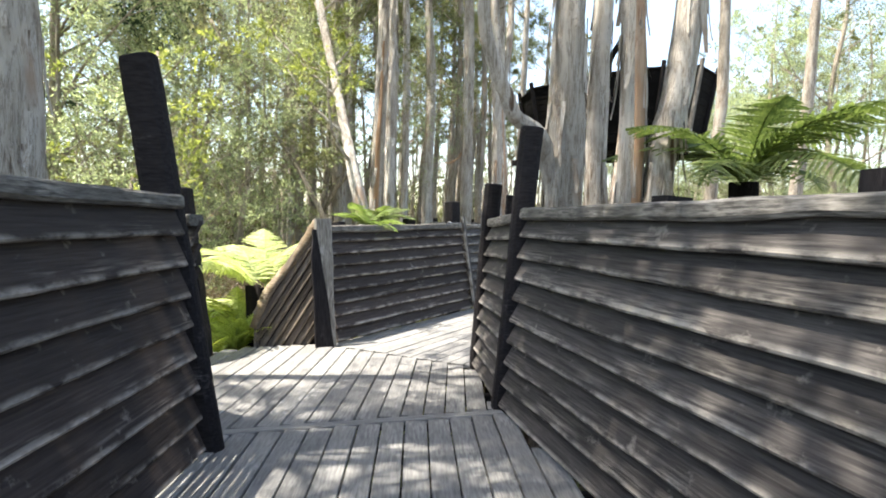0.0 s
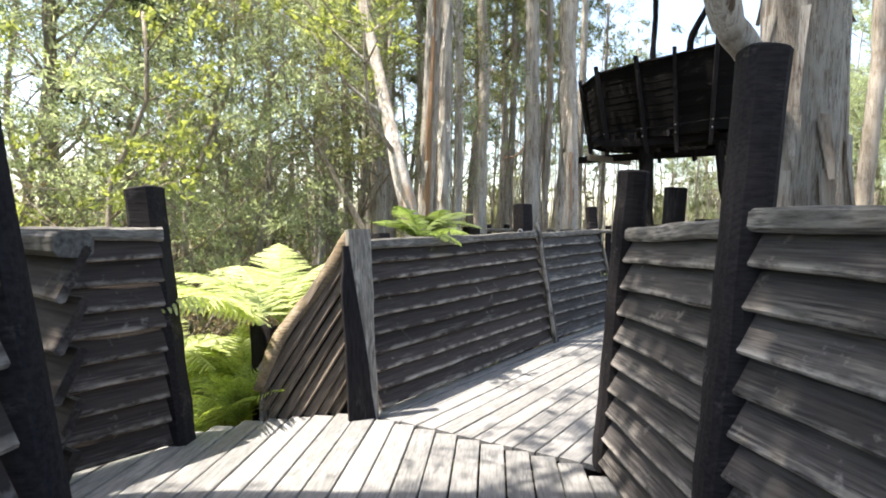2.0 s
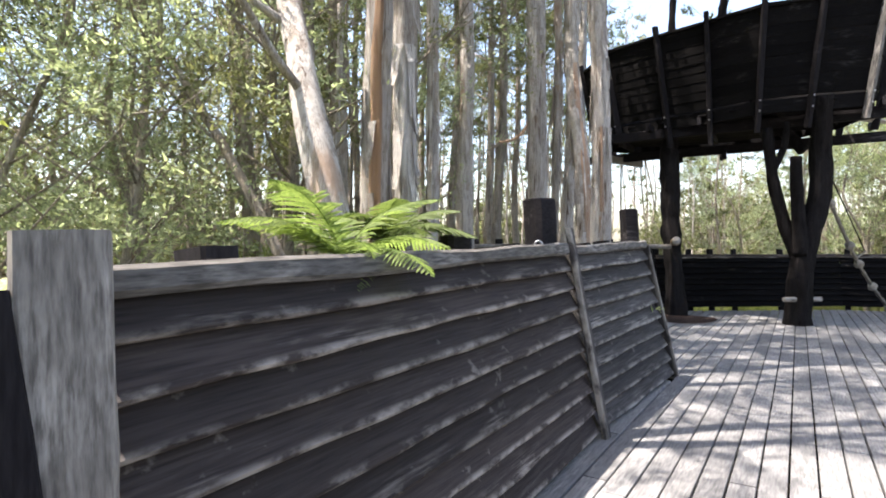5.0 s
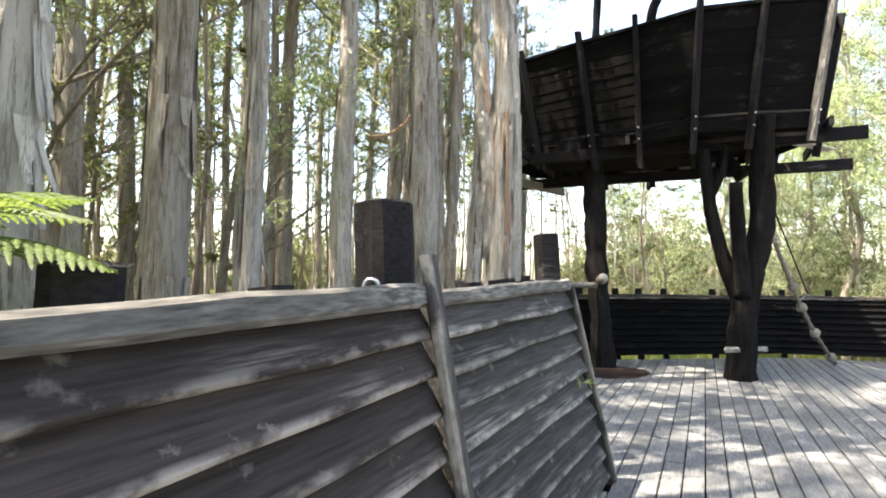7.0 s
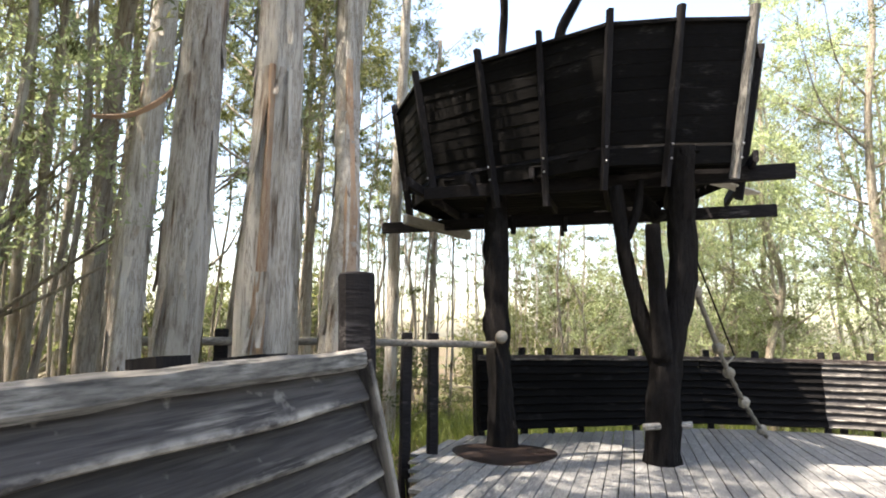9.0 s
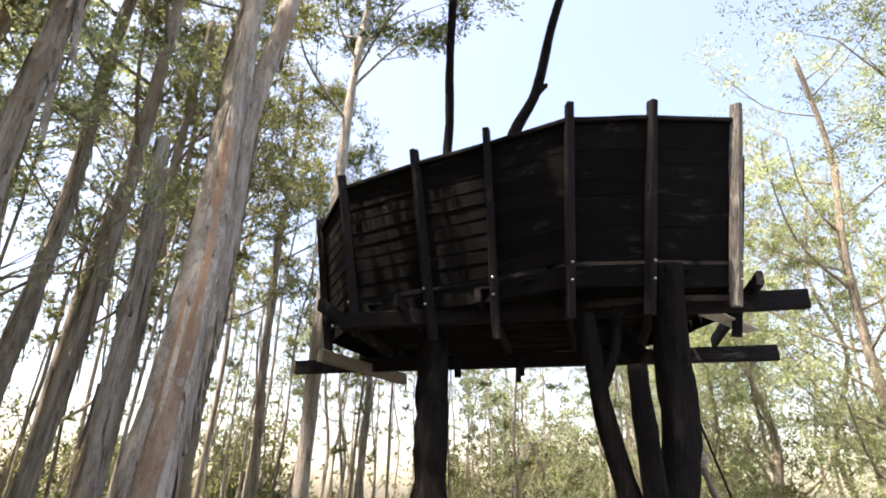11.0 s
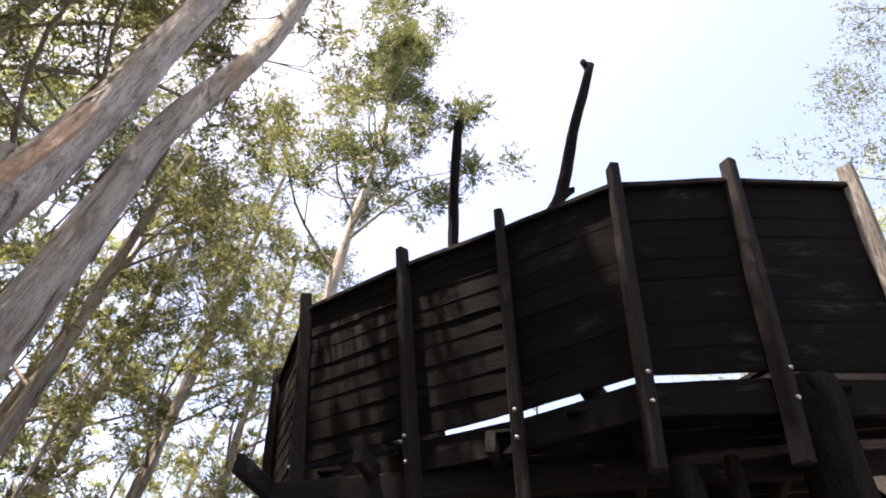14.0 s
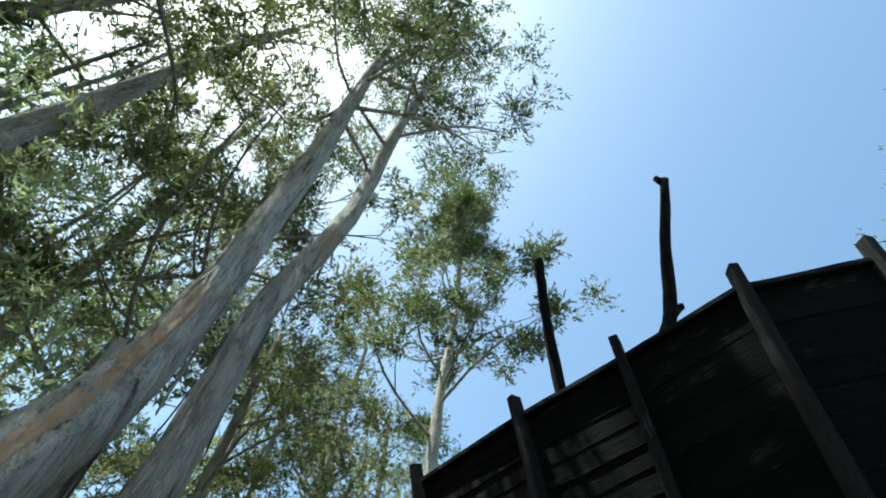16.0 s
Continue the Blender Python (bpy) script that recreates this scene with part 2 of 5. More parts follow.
def beam(name, a, b, w, h, mat, parent, up=(0, 0, 1), seed=None, wob=0.004, label="", cuts=4, local=None):
    """A timber from a to b, its section w across and h along the direction up, centred on the line."""
    seed = seed if seed is not None else int(abs(sum(a) * 131 + sum(b) * 71)) % 9973
    a, b = Vector(a), Vector(b)
    x = (b - a).normalized()
    z = Vector(up)
    z = (z - x * z.dot(x)).normalized()
    y = z.cross(x)
    m = Matrix((x, y, z)).transposed().to_4x4()
    m.translation = a - z * h / 2
    me = plank_mesh((b - a).length, h, w, mat, seed, wob, cuts, 1.0, min(0.012, w * 0.2, h * 0.2))
    if parent is not None:
        m = parent.matrix_basis.inverted() @ m
    return child(name, me, parent, m, label)


def tube_mesh(name, path, radii, mat, sides=10, rough=0.0, seed=0, flute=0.0):
    """A round stem along a list of places, smooth shaded, with bumps of the radius."""
    path = [Vector(p) for p in path]
    verts, faces = [], []
    ref = Vector((1, 0.13, 0.07))
    for i, p in enumerate(path):
        d = (path[min(i + 1, len(path) - 1)] - path[max(i - 1, 0)]).normalized()
        u = ref - d * ref.dot(d)
        if u.length < 0.2:
            u = Vector((0, 1, 0)) - d * d.y
        u.normalize()
        v = d.cross(u)
        for k in range(sides):
            a = 2 * math.pi * k / sides
            s = 1.0
            if rough or flute:
                s += rough * noise.noise((math.cos(a) * 1.6 + seed, math.sin(a) * 1.6, i * 0.55 + seed * 0.7))
                s += flute * noise.noise((math.cos(a) * 3.2, math.sin(a) * 3.2 + seed, i * 0.12))
            verts.append(p + (u * math.cos(a) + v * math.sin(a)) * radii[i] * s)
    n = len(path)
    for i in range(n - 1):
        for k in range(sides):
            a, b = i * sides + k, i * sides + (k + 1) % sides
            faces.append((a, b, b + sides, a + sides))
    faces.append(tuple(reversed(range(sides))))
    faces.append(tuple((n - 1) * sides + k for k in range(sides)))
    return mesh_of(name, verts, faces, mat, True)


def curve_path(points, step=0.3):
    """Places evenly along a smooth line through a few points."""
    pts = [Vector(p) for p in points]
    out = []
    for i in range(len(pts) - 1):
        p0, p1, p2, p3 = pts[max(i - 1, 0)], pts[i], pts[i + 1], pts[min(i + 2, len(pts) - 1)]
        k = max(2, int((p2 - p1).length / step))
        for j in range(k):
            t = j / k
            out.append(0.5 * ((2 * p1) + (p2 - p0) * t + (2 * p0 - 5 * p1 + 4 * p2 - p3) * t * t + (3 * p1 - p0 - 3 * p2 + p3) * t ** 3))
    out.append(pts[-1])
    return out


def taper_list(r0, r1, n, power=1.0):
    return [r0 + (r1 - r0) * (i / max(1, n - 1)) ** power for i in range(n)]


# ---- ground ----
def make_ground():
    xs = np.concatenate([np.linspace(-400, -40, 10), np.linspace(-34, 40, 60), np.linspace(50, 400, 10)])
    ys = np.concatenate([np.linspace(-400, -30, 10), np.linspace(-24, 60, 66), np.linspace(70, 500, 10)])
    verts = []
    for y in ys:
        for x in xs:
            h = -0.62 + 0.22 * noise.noise((x * 0.16, y * 0.16, 3)) + 0.06 * noise.noise((x * 0.8, y * 0.8, 5))
            rise = max(0.0, 1.0 - math.hypot((x - 6.5) / 6.5, (y - 12.5) / 6.5))
            verts.append((x, y, h + 0.75 * min(0.5, rise)))
    w = len(xs)
    faces = [(j * w + i, j * w + i + 1, (j + 1) * w + i + 1, (j + 1) * w + i) for j in range(len(ys) - 1) for i in range(w - 1)]
    g = new("ground", mesh_of("ground", verts, faces, M_SOIL, True))
    return tagged(g, "brown leaf-littered forest floor with mossy patches", "ground", kind="structure")


ground = make_ground()


# ---- fence panels with lapped boards ----
def lapped_fence(name, a, b, ha, hb, lean, n, mat, label, cap=True, cap_mat=None, outer=(), batten=(), seed=1, board_cuts=7, ext=0.0, gap=0.03, rake=0.0):
    """A wall of lapped boards from a to b on the deck, leaning out to the right of a->b when lean is negative,
    to its left when positive; the boards' faces look the other way."""
    a, b = Vector((*a, 0)), Vector((*b, 0))
    d = (b - a).normalized()
    left = Vector((-d.y, d.x, 0)) * (1 if lean > 0 else -1)
    root = thing(name, tuple(a), label, "fence", "", "structure")
    inv = root.matrix_basis.inverted()
    up = (left * abs(lean) + Vector((0, 0, 1))).normalized()
    length = (b - a).length
    expo = 1.0 / n
    for i in range(n):
        za, zb = gap + (ha - gap) * i * expo, gap + (hb - gap) * i * expo
        w = ((ha + hb) / 2) * expo * 1.12 / up.z
        p = a + up * (za / up.z) - d * ext
        q = b + up * (zb / up.z) + d * (ext - rake * (i + 0.5) / n)
        tilt = (up * w + left * 0.080).normalized()
        x = (q - p).normalized()
        z = (tilt - x * tilt.dot(x)).normalized()
        y = z.cross(x)
        m = Matrix((x, y, z)).transposed().to_4x4()
        m.translation = p - left * 0.058
        me = plank_mesh((q - p).length, w, 0.030, mat, seed * 50 + i, 0.007, board_cuts, 1.0, 0.008)
        child("board", me, root, inv @ m)
    if cap:
        p, q = a + up * (ha / up.z) - d * ext, b + up * (hb / up.z) + d * (ext - rake)
        x = (q - p).normalized()
        z = (up - x * up.dot(x)).normalized()
        y = z.cross(x)
        m = Matrix((x, y, z)).transposed().to_4x4()
        m.translation = p - z * 0.035 - left * 0.028
        me = plank_mesh((q - p).length, 0.085, 0.105, cap_mat or M_CAP, seed * 77, 0.010, board_cuts + 4, 1.0, 0.016)
        child("cap_rail", me, root, inv @ m, "weathered grey timber rail")
    for u, rise, w in outer:
        h = ha + (hb - ha) * u
        p = a + d * length * u + left * (0.05 + w / 2)
        q = p + up * ((h + rise) / up.z)
        p = p - Vector((0, 0, 0.75))
        beam("post", p, q, w, w * 0.9, M_POST, root, d, seed + int(u * 97))
    if rake:
        beam("end_trim", b - left * 0.045 + d * 0.012, b + up * (hb / up.z) - d * (rake - 0.012) - left * 0.03, 0.03, 0.13, mat, root, left, seed + 9)
    for u, w, rise in batten:
        h = ha + (hb - ha) * u
        p = a + d * length * u - left * 0.074
        q = p + up * ((h + rise) / up.z)
        beam("batten", p, q, 0.04, w, M_WALLGREY, root, d, seed + int(u * 89))
    return root


def free_post(label, base, top, w, mat, rounded=True, seed=0, flat=1.0, name="fence_post", turn=0.0):
    """A stout post, its top edge worn round, its faces turned by some degrees."""
    base, top = Vector(base), Vector(top)
    ax = (top - base)
    hgt = ax.length
    r = random.Random(seed)
    path, rad = [], []
    for i in range(13):
        u = i / 12
        path.append(base + ax * u + Vector((r.uniform(-1, 1), r.uniform(-1, 1), 0)) * 0.003)
        rad.append(w * 0.56 * (1 + r.uniform(-0.03, 0.03)))
    path += [base + ax * (1 + 0.010 / hgt), base + ax * (1 + 0.016 / hgt)]
    rad += [w * 0.50, w * 0.30]
    root = thing(name, (base.x, base.y, base.z), label, "post")
    verts, faces = [], []
    d = ax.normalized()
    x = (Vector((1, 0, 0)) - d * d.x).normalized()
    y = d.cross(x)
    x, y = x * math.cos(radians(turn)) + y * math.sin(radians(turn)), y * math.cos(radians(turn)) - x * math.sin(radians(turn))
    sides = 16
    pw = 3.2 if rounded else 7.0
    for p, q in zip(path, rad):
        for k in range(sides):
            a = 2 * math.pi * (k + 0.5) / sides
            c, s = math.cos(a), math.sin(a)
            f = (abs(c) ** pw + abs(s) ** pw) ** (-1 / pw)
            f *= 1 + 0.03 * noise.noise((c * 2 + seed, s * 2, p.z * 2.0))
            verts.append(p - base + x * c * f * q + y * s * f * q * flat)
    n = len(path)
    for i in range(n - 1):
        for k in range(sides):
            a, b = i * sides + k, i * sides + (k + 1) % sides
            faces.append((a, b, b + sides, a + sides))
    faces.append(tuple(reversed(range(sides))))
    faces.append(tuple((n - 1) * sides + k for k in range(sides)))
    me = mesh_of("post_shaft", verts, faces, mat)
    # grain along the post
    child("shaft", me, root)
    return root


BLACK_FENCE = "dark-stained lapped timber board wall leaning outward beside the boardwalk"
GREY_FENCE = "weathered grey-black lapped timber board wall leaning outward beside the deck"

# the approach: long walls on both sides
lapped_fence("wall_east", (0.465, 4.52), (1.53, -0.12), 1.545, 1.545, 0.10, 9, M_WALLGREY, GREY_FENCE,
             outer=((0.34, 0.09, 0.16), (0.585, 0.13, 0.19), (0.85, 0.10, 0.2)), seed=3, board_cuts=12)
lapped_fence("wall_east_rear", (1.52, -0.12), (1.7, -3.2), 1.545, 1.545, 0.10, 9, M_WALLGREY, GREY_FENCE, seed=4)
lapped_fence("wall_east_end", (0.345, 5.86), (0.455, 4.62), 1.47, 1.52, 0.075, 9, M_WALLGREY, GREY_FENCE,
             outer=((0.12, 0.07, 0.15), (0.30, 0.27, 0.10), (0.62, 0.07, 0.12), (0.8, 0.06, 0.12)), seed=5, board_cuts=5)
lapped_fence("wall_west", (-1.56, -0.3), (-1.575, 3.52), 1.545, 1.555, 0.10, 8, M_WALL, BLACK_FENCE,
             outer=((0.30, 0.10, 0.2), (0.59, 0.14, 0.2), (0.79, 0.04, 0.14)), seed=6, board_cuts=11)
lapped_fence("wall_west_rear", (-1.6, -3.2), (-1.56, -0.3), 1.545, 1.545, 0.10, 8, M_WALL, BLACK_FENCE, seed=7)
lapped_fence("wall_rear", (1.7, -3.2), (-1.6, -3.2), 1.545, 1.545, -0.0001, 8, M_WALL, BLACK_FENCE, seed=8)
lapped_fence("wall_recess_side", (-1.76, 3.84), (-3.35, 4.75), 1.44, 1.44, -0.06, 9, M_WALL, BLACK_FENCE, seed=9)
lapped_fence("wall_recess", (-3.35, 4.75), (-2.60, 5.97), 1.44, 1.44, 0.08, 9, M_WALL, BLACK_FENCE, seed=10)

free_post("tall black round-edged timber post at the wall's end", (0.455, 4.57, -0.02), (0.63, 4.62, 2.24), 0.165, M_POST, seed=1)
free_post("black square timber post with worn top", (0.35, 5.89, -0.02), (0.455, 5.82, 1.87), 0.16, M_POST, seed=2)
free_post("tall black charred timber post beside the wall", (-1.545, 3.62, -0.02), (-1.97, 3.60, 2.44), 0.20, M_POST, seed=3, flat=0.6)
free_post("black square timber post beside the fern gully", (-2.58, 6.07, -0.05), (-2.85, 6.13, 1.76), 0.19, M_POST, False, seed=4)

# the wall along the deck
lapped_fence("wall_north", (-1.30, 6.80), (0.50, 9.87), 1.35, 1.43, 0.17, 9, M_WALL, BLACK_FENCE,
             outer=((0.13, 0.09, 0.16), (0.36, 0.05, 0.13), (0.80, 0.06, 0.11)), seed=11, board_cuts=10)
lapped_fence("wall_north_end", (0.53, 9.93), (1.865, 11.94), 1.41, 1.47, 0.17, 9, M_WALLGREY, GREY_FENCE,
             outer=((0.30, 0.06, 0.12), (0.52, 0.07, 0.14), (0.7, 0.05, 0.2)), seed=12, board_cuts=8, rake=0.26)


def seam_strip():
    root = thing("cover_strip", (0.53, 9.88, 0), "narrow grey timber strip over the joint of two walls", "trim", kind="structure")
    beam("strip", (0.600, 9.825, 0.0), (0.345, 9.965, 1.60), 0.05, 0.085, M_WALLGREY, root, (0.5, 0.86, 0), 5)
    return root


seam_strip()
free_post("thick square dark timber stump behind the wall", (0.24, 10.28, -0.75), (0.165, 10.32, 1.85), 0.205, M_POST, False, seed=5, turn=32)
free_post("dark square timber stump low behind the wall", (-0.52, 9.10, -0.75), (-0.55, 9.13, 1.52), 0.16, M_POST, False, seed=7, turn=28)
free_post("leaning square black timber post at the wall's end", (1.67, 12.36, -0.75), (1.56, 12.42, 1.90), 0.165, M_POST, False, seed=6)


def gate_post():
    root = thing("gate_post", (-1.38, 6.70, 0), "forked grey timber post, dark below, at the wall's corner", "post")
    beam("plank", (-1.36, 6.68, -0.03), (-1.46, 6.79, 1.49), 0.075, 0.20, M_GREYPOST, root, (0.9, 0.45, 0), 21, 0.010, "", 9)
    # tapering black plank, added to stand for the shadow on the post
    base, top = Vector((-1.485, 6.56, -0.03)), Vector((-1.575, 6.68, 1.36))
    x = (top - base).normalized()
    z = Vector((0.9, 0.45, 0))
    z = (z - x * z.dot(x)).normalized()
    m = Matrix((x, z.cross(x), z)).transposed().to_4x4()
    m.translation = base
    child("dark_plank", plank_mesh((top - base).length, 0.235, 0.045, M_POST, 22, 0.016, 9, 0.22), root, root.matrix_basis.inverted() @ m, "black tapering plank added for the shadow on the post")
    return root


gate_post()


def slanted_panel():
    """A three-sided panel with slanting lapped boards and a log along its slope."""
    foot = Vector((-2.16, 6.62, -0.04))
    near = Vector((-1.50, 6.82, -0.04))
    root = thing("slanted_panel", tuple(foot), "three-cornered panel of slanting lapped brown boards with a log rail", "fence panel")
    inv = root.matrix_basis.inverted()
    d = (near - foot).normalized()
    span = (near - foot).length
    up = Vector((-0.04, 0.08, 1)).normalized()
    face = d.cross(up).normalized()
    z_left, rise, drop = 0.40, 1.06, 0.155
    for i in range(9):
        z0 = z_left - drop * i - 0.02
        u0 = 0.0 if z0 >= 0 else -z0 / rise
        if u0 > 0.93:
            break
        p = foot + d * span * u0 + up * max(0.0, z0)
        q = foot + d * span * 1.02 + up * (z0 + rise * 1.02)
        x = (q - p).normalized()
        y = (face - x * face.dot(x)).normalized()
        z = x.cross(y)
        if z.z < 0:
            y, z = y, -z
        tilt = radians(30)
        y2 = y * math.cos(tilt) + z * math.sin(tilt)
        z2 = z * math.cos(tilt) - y * math.sin(tilt)
        m = Matrix((x, y2, z2)).transposed().to_4x4()
        m.translation = p + face * 0.045
        child("board", plank_mesh((q - p).length, 0.074, 0.030, M_DIAG, 300 + i, 0.006, 5), root, inv @ m)
    # dark sheet added behind the boards as the shade in their gaps
    back = [foot - face * 0.012, near - face * 0.012, near + up * 1.44 - face * 0.012, foot + up * 0.38 - face * 0.012]
    rear = [v - face * 0.02 for v in back]
    child("backing", mesh_of("backing", [v - foot for v in back + rear], [(0, 1, 2, 3), (7, 6, 5, 4), (0, 4, 5, 1), (1, 5, 6, 2), (2, 6, 7, 3), (3, 7, 4, 0)], M_POST), root, None, "dark sheet added for the shade between the boards")
    a = foot - d * 0.05 + up * 0.34
    slope = (d * span + up * rise).normalized()
    path = curve_path([a - up * 0.1 + d * 0.02, a + slope * 0.35 - d * 0.03, a + slope * 0.85 + d * 0.02, a + slope * 1.36], 0.1)
    child("log_rail", tube_mesh("log", [p - foot for p in path], [0.058 + 0.016 * noise.noise((i * 0.7, 2, 1)) for i in range(len(path))], M_LOG, 14, 0.35, 4, 0.2), root, None, "pale brown barked log")
    child("cut_end", tube_mesh("cut_end", [path[-1] - foot + slope * 0.001, path[-1] - foot + slope * 0.006], [0.06, 0.058], M_TRIM, 12), root, None, "pale sawn log end")
    beam("edge_board", foot + face * 0.02, foot + up * 0.36 + face * 0.02, 0.03, 0.07, M_WALL, root, d, 44)
    return root


slanted_panel()

# the round fence behind the tree house, and on round the deck
ring = [(4.02, 18.33), (5.72, 18.52), (8.3, 18.62), (10.25, 17.92), (10.75, 17.62), (12.3, 16.2), (13.4, 13.2), (12.8, 9.4), (9.2, 6.4), (4.6, 5.3), (0.40, 5.92)]
for i in range(len(ring) - 1):
    # first three panels black as the tree house's shadow, the rest paler as sunlit
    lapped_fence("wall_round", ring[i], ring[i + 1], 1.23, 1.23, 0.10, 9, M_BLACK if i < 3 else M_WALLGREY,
                 "low lapped timber fence round the deck, its tree house shade put in as black", True, M_WALL,
                 ((0.08, 0.17, 0.11), (0.5, 0.17, 0.11)) if i > 0 else ((0.03, 0.2, 0.16), (0.5, 0.17, 0.11), (0.8, 0.17, 0.11)), (), 20 + i, 6, 0.01, 0.10)


# ---- tree house ----
TOPS = [(2.74, 19.88), (2.90, 18.38), (3.70, 17.42), (4.40, 16.70), (5.09, 15.94), (5.93, 15.60), (6.84, 15.34)]
BACK = [(7.68, 16.2), (7.9, 17.6), (7.5, 19.2), (6.4, 20.4), (4.9, 20.9), (3.5, 20.8)]
CEN = Vector((5.5, 18.3, 0))


def inward(p, f):
    v = CEN - Vector((*p, 0))
    return Vector((*p, 0)) + v.normalized() * f


def tree_house():
    root = thing("tree_house", (CEN.x, CEN.y, 3.5), "black timber tree house platform with flared plank sides on charred trunks", "tree house")
    pts = TOPS + BACK
    n = len(pts)
    zt, zg, zb = 5.84, 4.20, 3.92
    low = [inward(p, 0.36) for p in pts]
    high = [Vector((*p, 0)) for p in pts]
    for i in range(n):
        j = (i + 1) % n
        rows = 9
        for k in range(rows):
            u0 = (k + 0.0) / rows
            za = zg + 0.02 + (zt - zg - 0.02) * u0
            f = (za - zb) / (zt - zb)
            a = low[i].lerp(high[i], f) + Vector((0, 0, za))
            b = low[j].lerp(high[j], f) + Vector((0, 0, za))
            out = (b - a).cross(Vector((0, 0, 1))).normalized()
            up = (Vector((0, 0, 1)) + (high[i] - low[i]).normalized() * 0.17 - out * 0.02).normalized()
            m, ln = frame_of(a, b, out)
            x = (b - a).normalized()
            z = (up - x * up.dot(x)).normalized()
            y = z.cross(x)
            m = Matrix((x, y, z)).transposed().to_4x4()
            m.translation = a
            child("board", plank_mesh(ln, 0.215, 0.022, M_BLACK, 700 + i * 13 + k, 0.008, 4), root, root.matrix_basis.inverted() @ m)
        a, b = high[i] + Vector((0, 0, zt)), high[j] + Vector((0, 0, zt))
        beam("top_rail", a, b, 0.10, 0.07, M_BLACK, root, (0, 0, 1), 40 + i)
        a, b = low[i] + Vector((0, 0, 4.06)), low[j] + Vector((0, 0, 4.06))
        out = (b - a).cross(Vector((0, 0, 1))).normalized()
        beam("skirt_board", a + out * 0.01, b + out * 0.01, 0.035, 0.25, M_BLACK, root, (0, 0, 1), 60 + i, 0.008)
    drop = [0.35, 0.30, 0.46, 0.52, 0.42, 0.40, 0.30] + [0.35] * len(BACK)
    for i in range(n):
        out = (high[i] - low[i]).normalized()
        z0 = zb - drop[i] + 0.10
        f0 = (z0 - zb) / (zt - zb)
        a = low[i].lerp(high[i], f0) + Vector((0, 0, z0)) + out * 0.07
        b = low[i].lerp(high[i], 1.06) + Vector((0, 0, 6.03)) + out * 0.06
        upright = beam("stanchion", a, b, 0.085, 0.12, M_CAP if i == 6 else M_POST, root, out, 80 + i, 0.006, "", 6)
        for zz in (3.98, 4.17):
            f = (zz - zb) / (zt - zb)
            p = low[i].lerp(high[i], f) + Vector((0, 0, zz)) + out * 0.13
            q = p + out * 0.02
            child("bolt", tube_mesh("bolt", [p, p + out * 0.012, q], [0.018, 0.016, 0.008], M_STEEL, 8), upright, upright.matrix_basis.inverted() @ root.matrix_basis.inverted(), "steel bolt head")
    # joists, bearers and floor
    e = Vector((6.0, -3.66, 0)).normalized()
    s = Vector((e.y, -e.x, 0)) * -1
    for k, (p0, p1, zz) in enumerate((((2.62, 20.70), (8.65, 17.02), 3.80), ((3.02, 18.26), (7.54, 15.50), 3.95))):
        beam("bearer", (*p0, zz - 0.09), (*p1, zz - 0.09), 0.10, 0.21, M_POST, root, (0, 0, 1), 100 + k, 0.006)
    for k in range(6):
        c = Vector((3.4, 19.2, 0)).lerp(Vector((7.6, 16.6, 0)), k / 5)
        ext = 1.35
        p, q = c - s * ext, c + s * ext
        beam("joist", (p.x, p.y, 3.99), (q.x, q.y, 3.99), 0.07, 0.16, M_POST, root, (0, 0, 1), 110 + k)
    # floor boards, clipped to the outline
    poly = [(v.x, v.y) for v in low]
    for k in range(-16, 17):
        base = CEN + s * k * 0.19
        hits = line_hits((base.x, base.y), (e.x, e.y), poly)
        for t0, t1 in hits:
            if t1 - t0 > 0.3:
                a, b = base + e * t0, base + e * t1
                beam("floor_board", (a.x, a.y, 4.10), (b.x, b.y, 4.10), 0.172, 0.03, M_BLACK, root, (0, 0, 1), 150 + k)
    for k, (x, y) in enumerate(((4.9, 19.25), (5.7, 18.75))):
        beam("hanger", (x, y, 3.48), (x, y, 3.75), 0.09, 0.09, M_POST, root, (1, 0, 0), 140 + k)
    # pale sawn end of a cross timber
    beam("cross_timber", (2.86, 19.3, 3.64), (4.4, 20.6, 3.64), 0.12, 0.17, M_TRIM, root, (0, 0, 1), 131)
    beam("pale_plank", (6.75, 16.2, 3.86), (8.0, 16.75, 3.88), 0.20, 0.03, M_TRIM, root, (0, 0, 1), 132, 0.004, "pale unstained plank")
    return root


def line_hits(o, d, poly):
    """Stretches of the line o + t d that lie inside a polygon."""
    ts = []
    n = len(poly)
    for i in range(n):
        (x1, y1), (x2, y2) = poly[i], poly[(i + 1) % n]
        ex, ey = x2 - x1, y2 - y1
        det = -d[0] * ey + d[1] * ex
        if abs(det) < 1e-9:
            continue
        rx, ry = x1 - o[0], y1 - o[1]
        t = (-rx * ey + ry * ex) / det
        u = (d[0] * ry - d[1] * rx) / det
        if 0 <= u < 1:
            ts.append(t)
    ts.sort()
    return [(ts[i], ts[i + 1]) for i in range(0, len(ts) - 1, 2)]


tree_house()


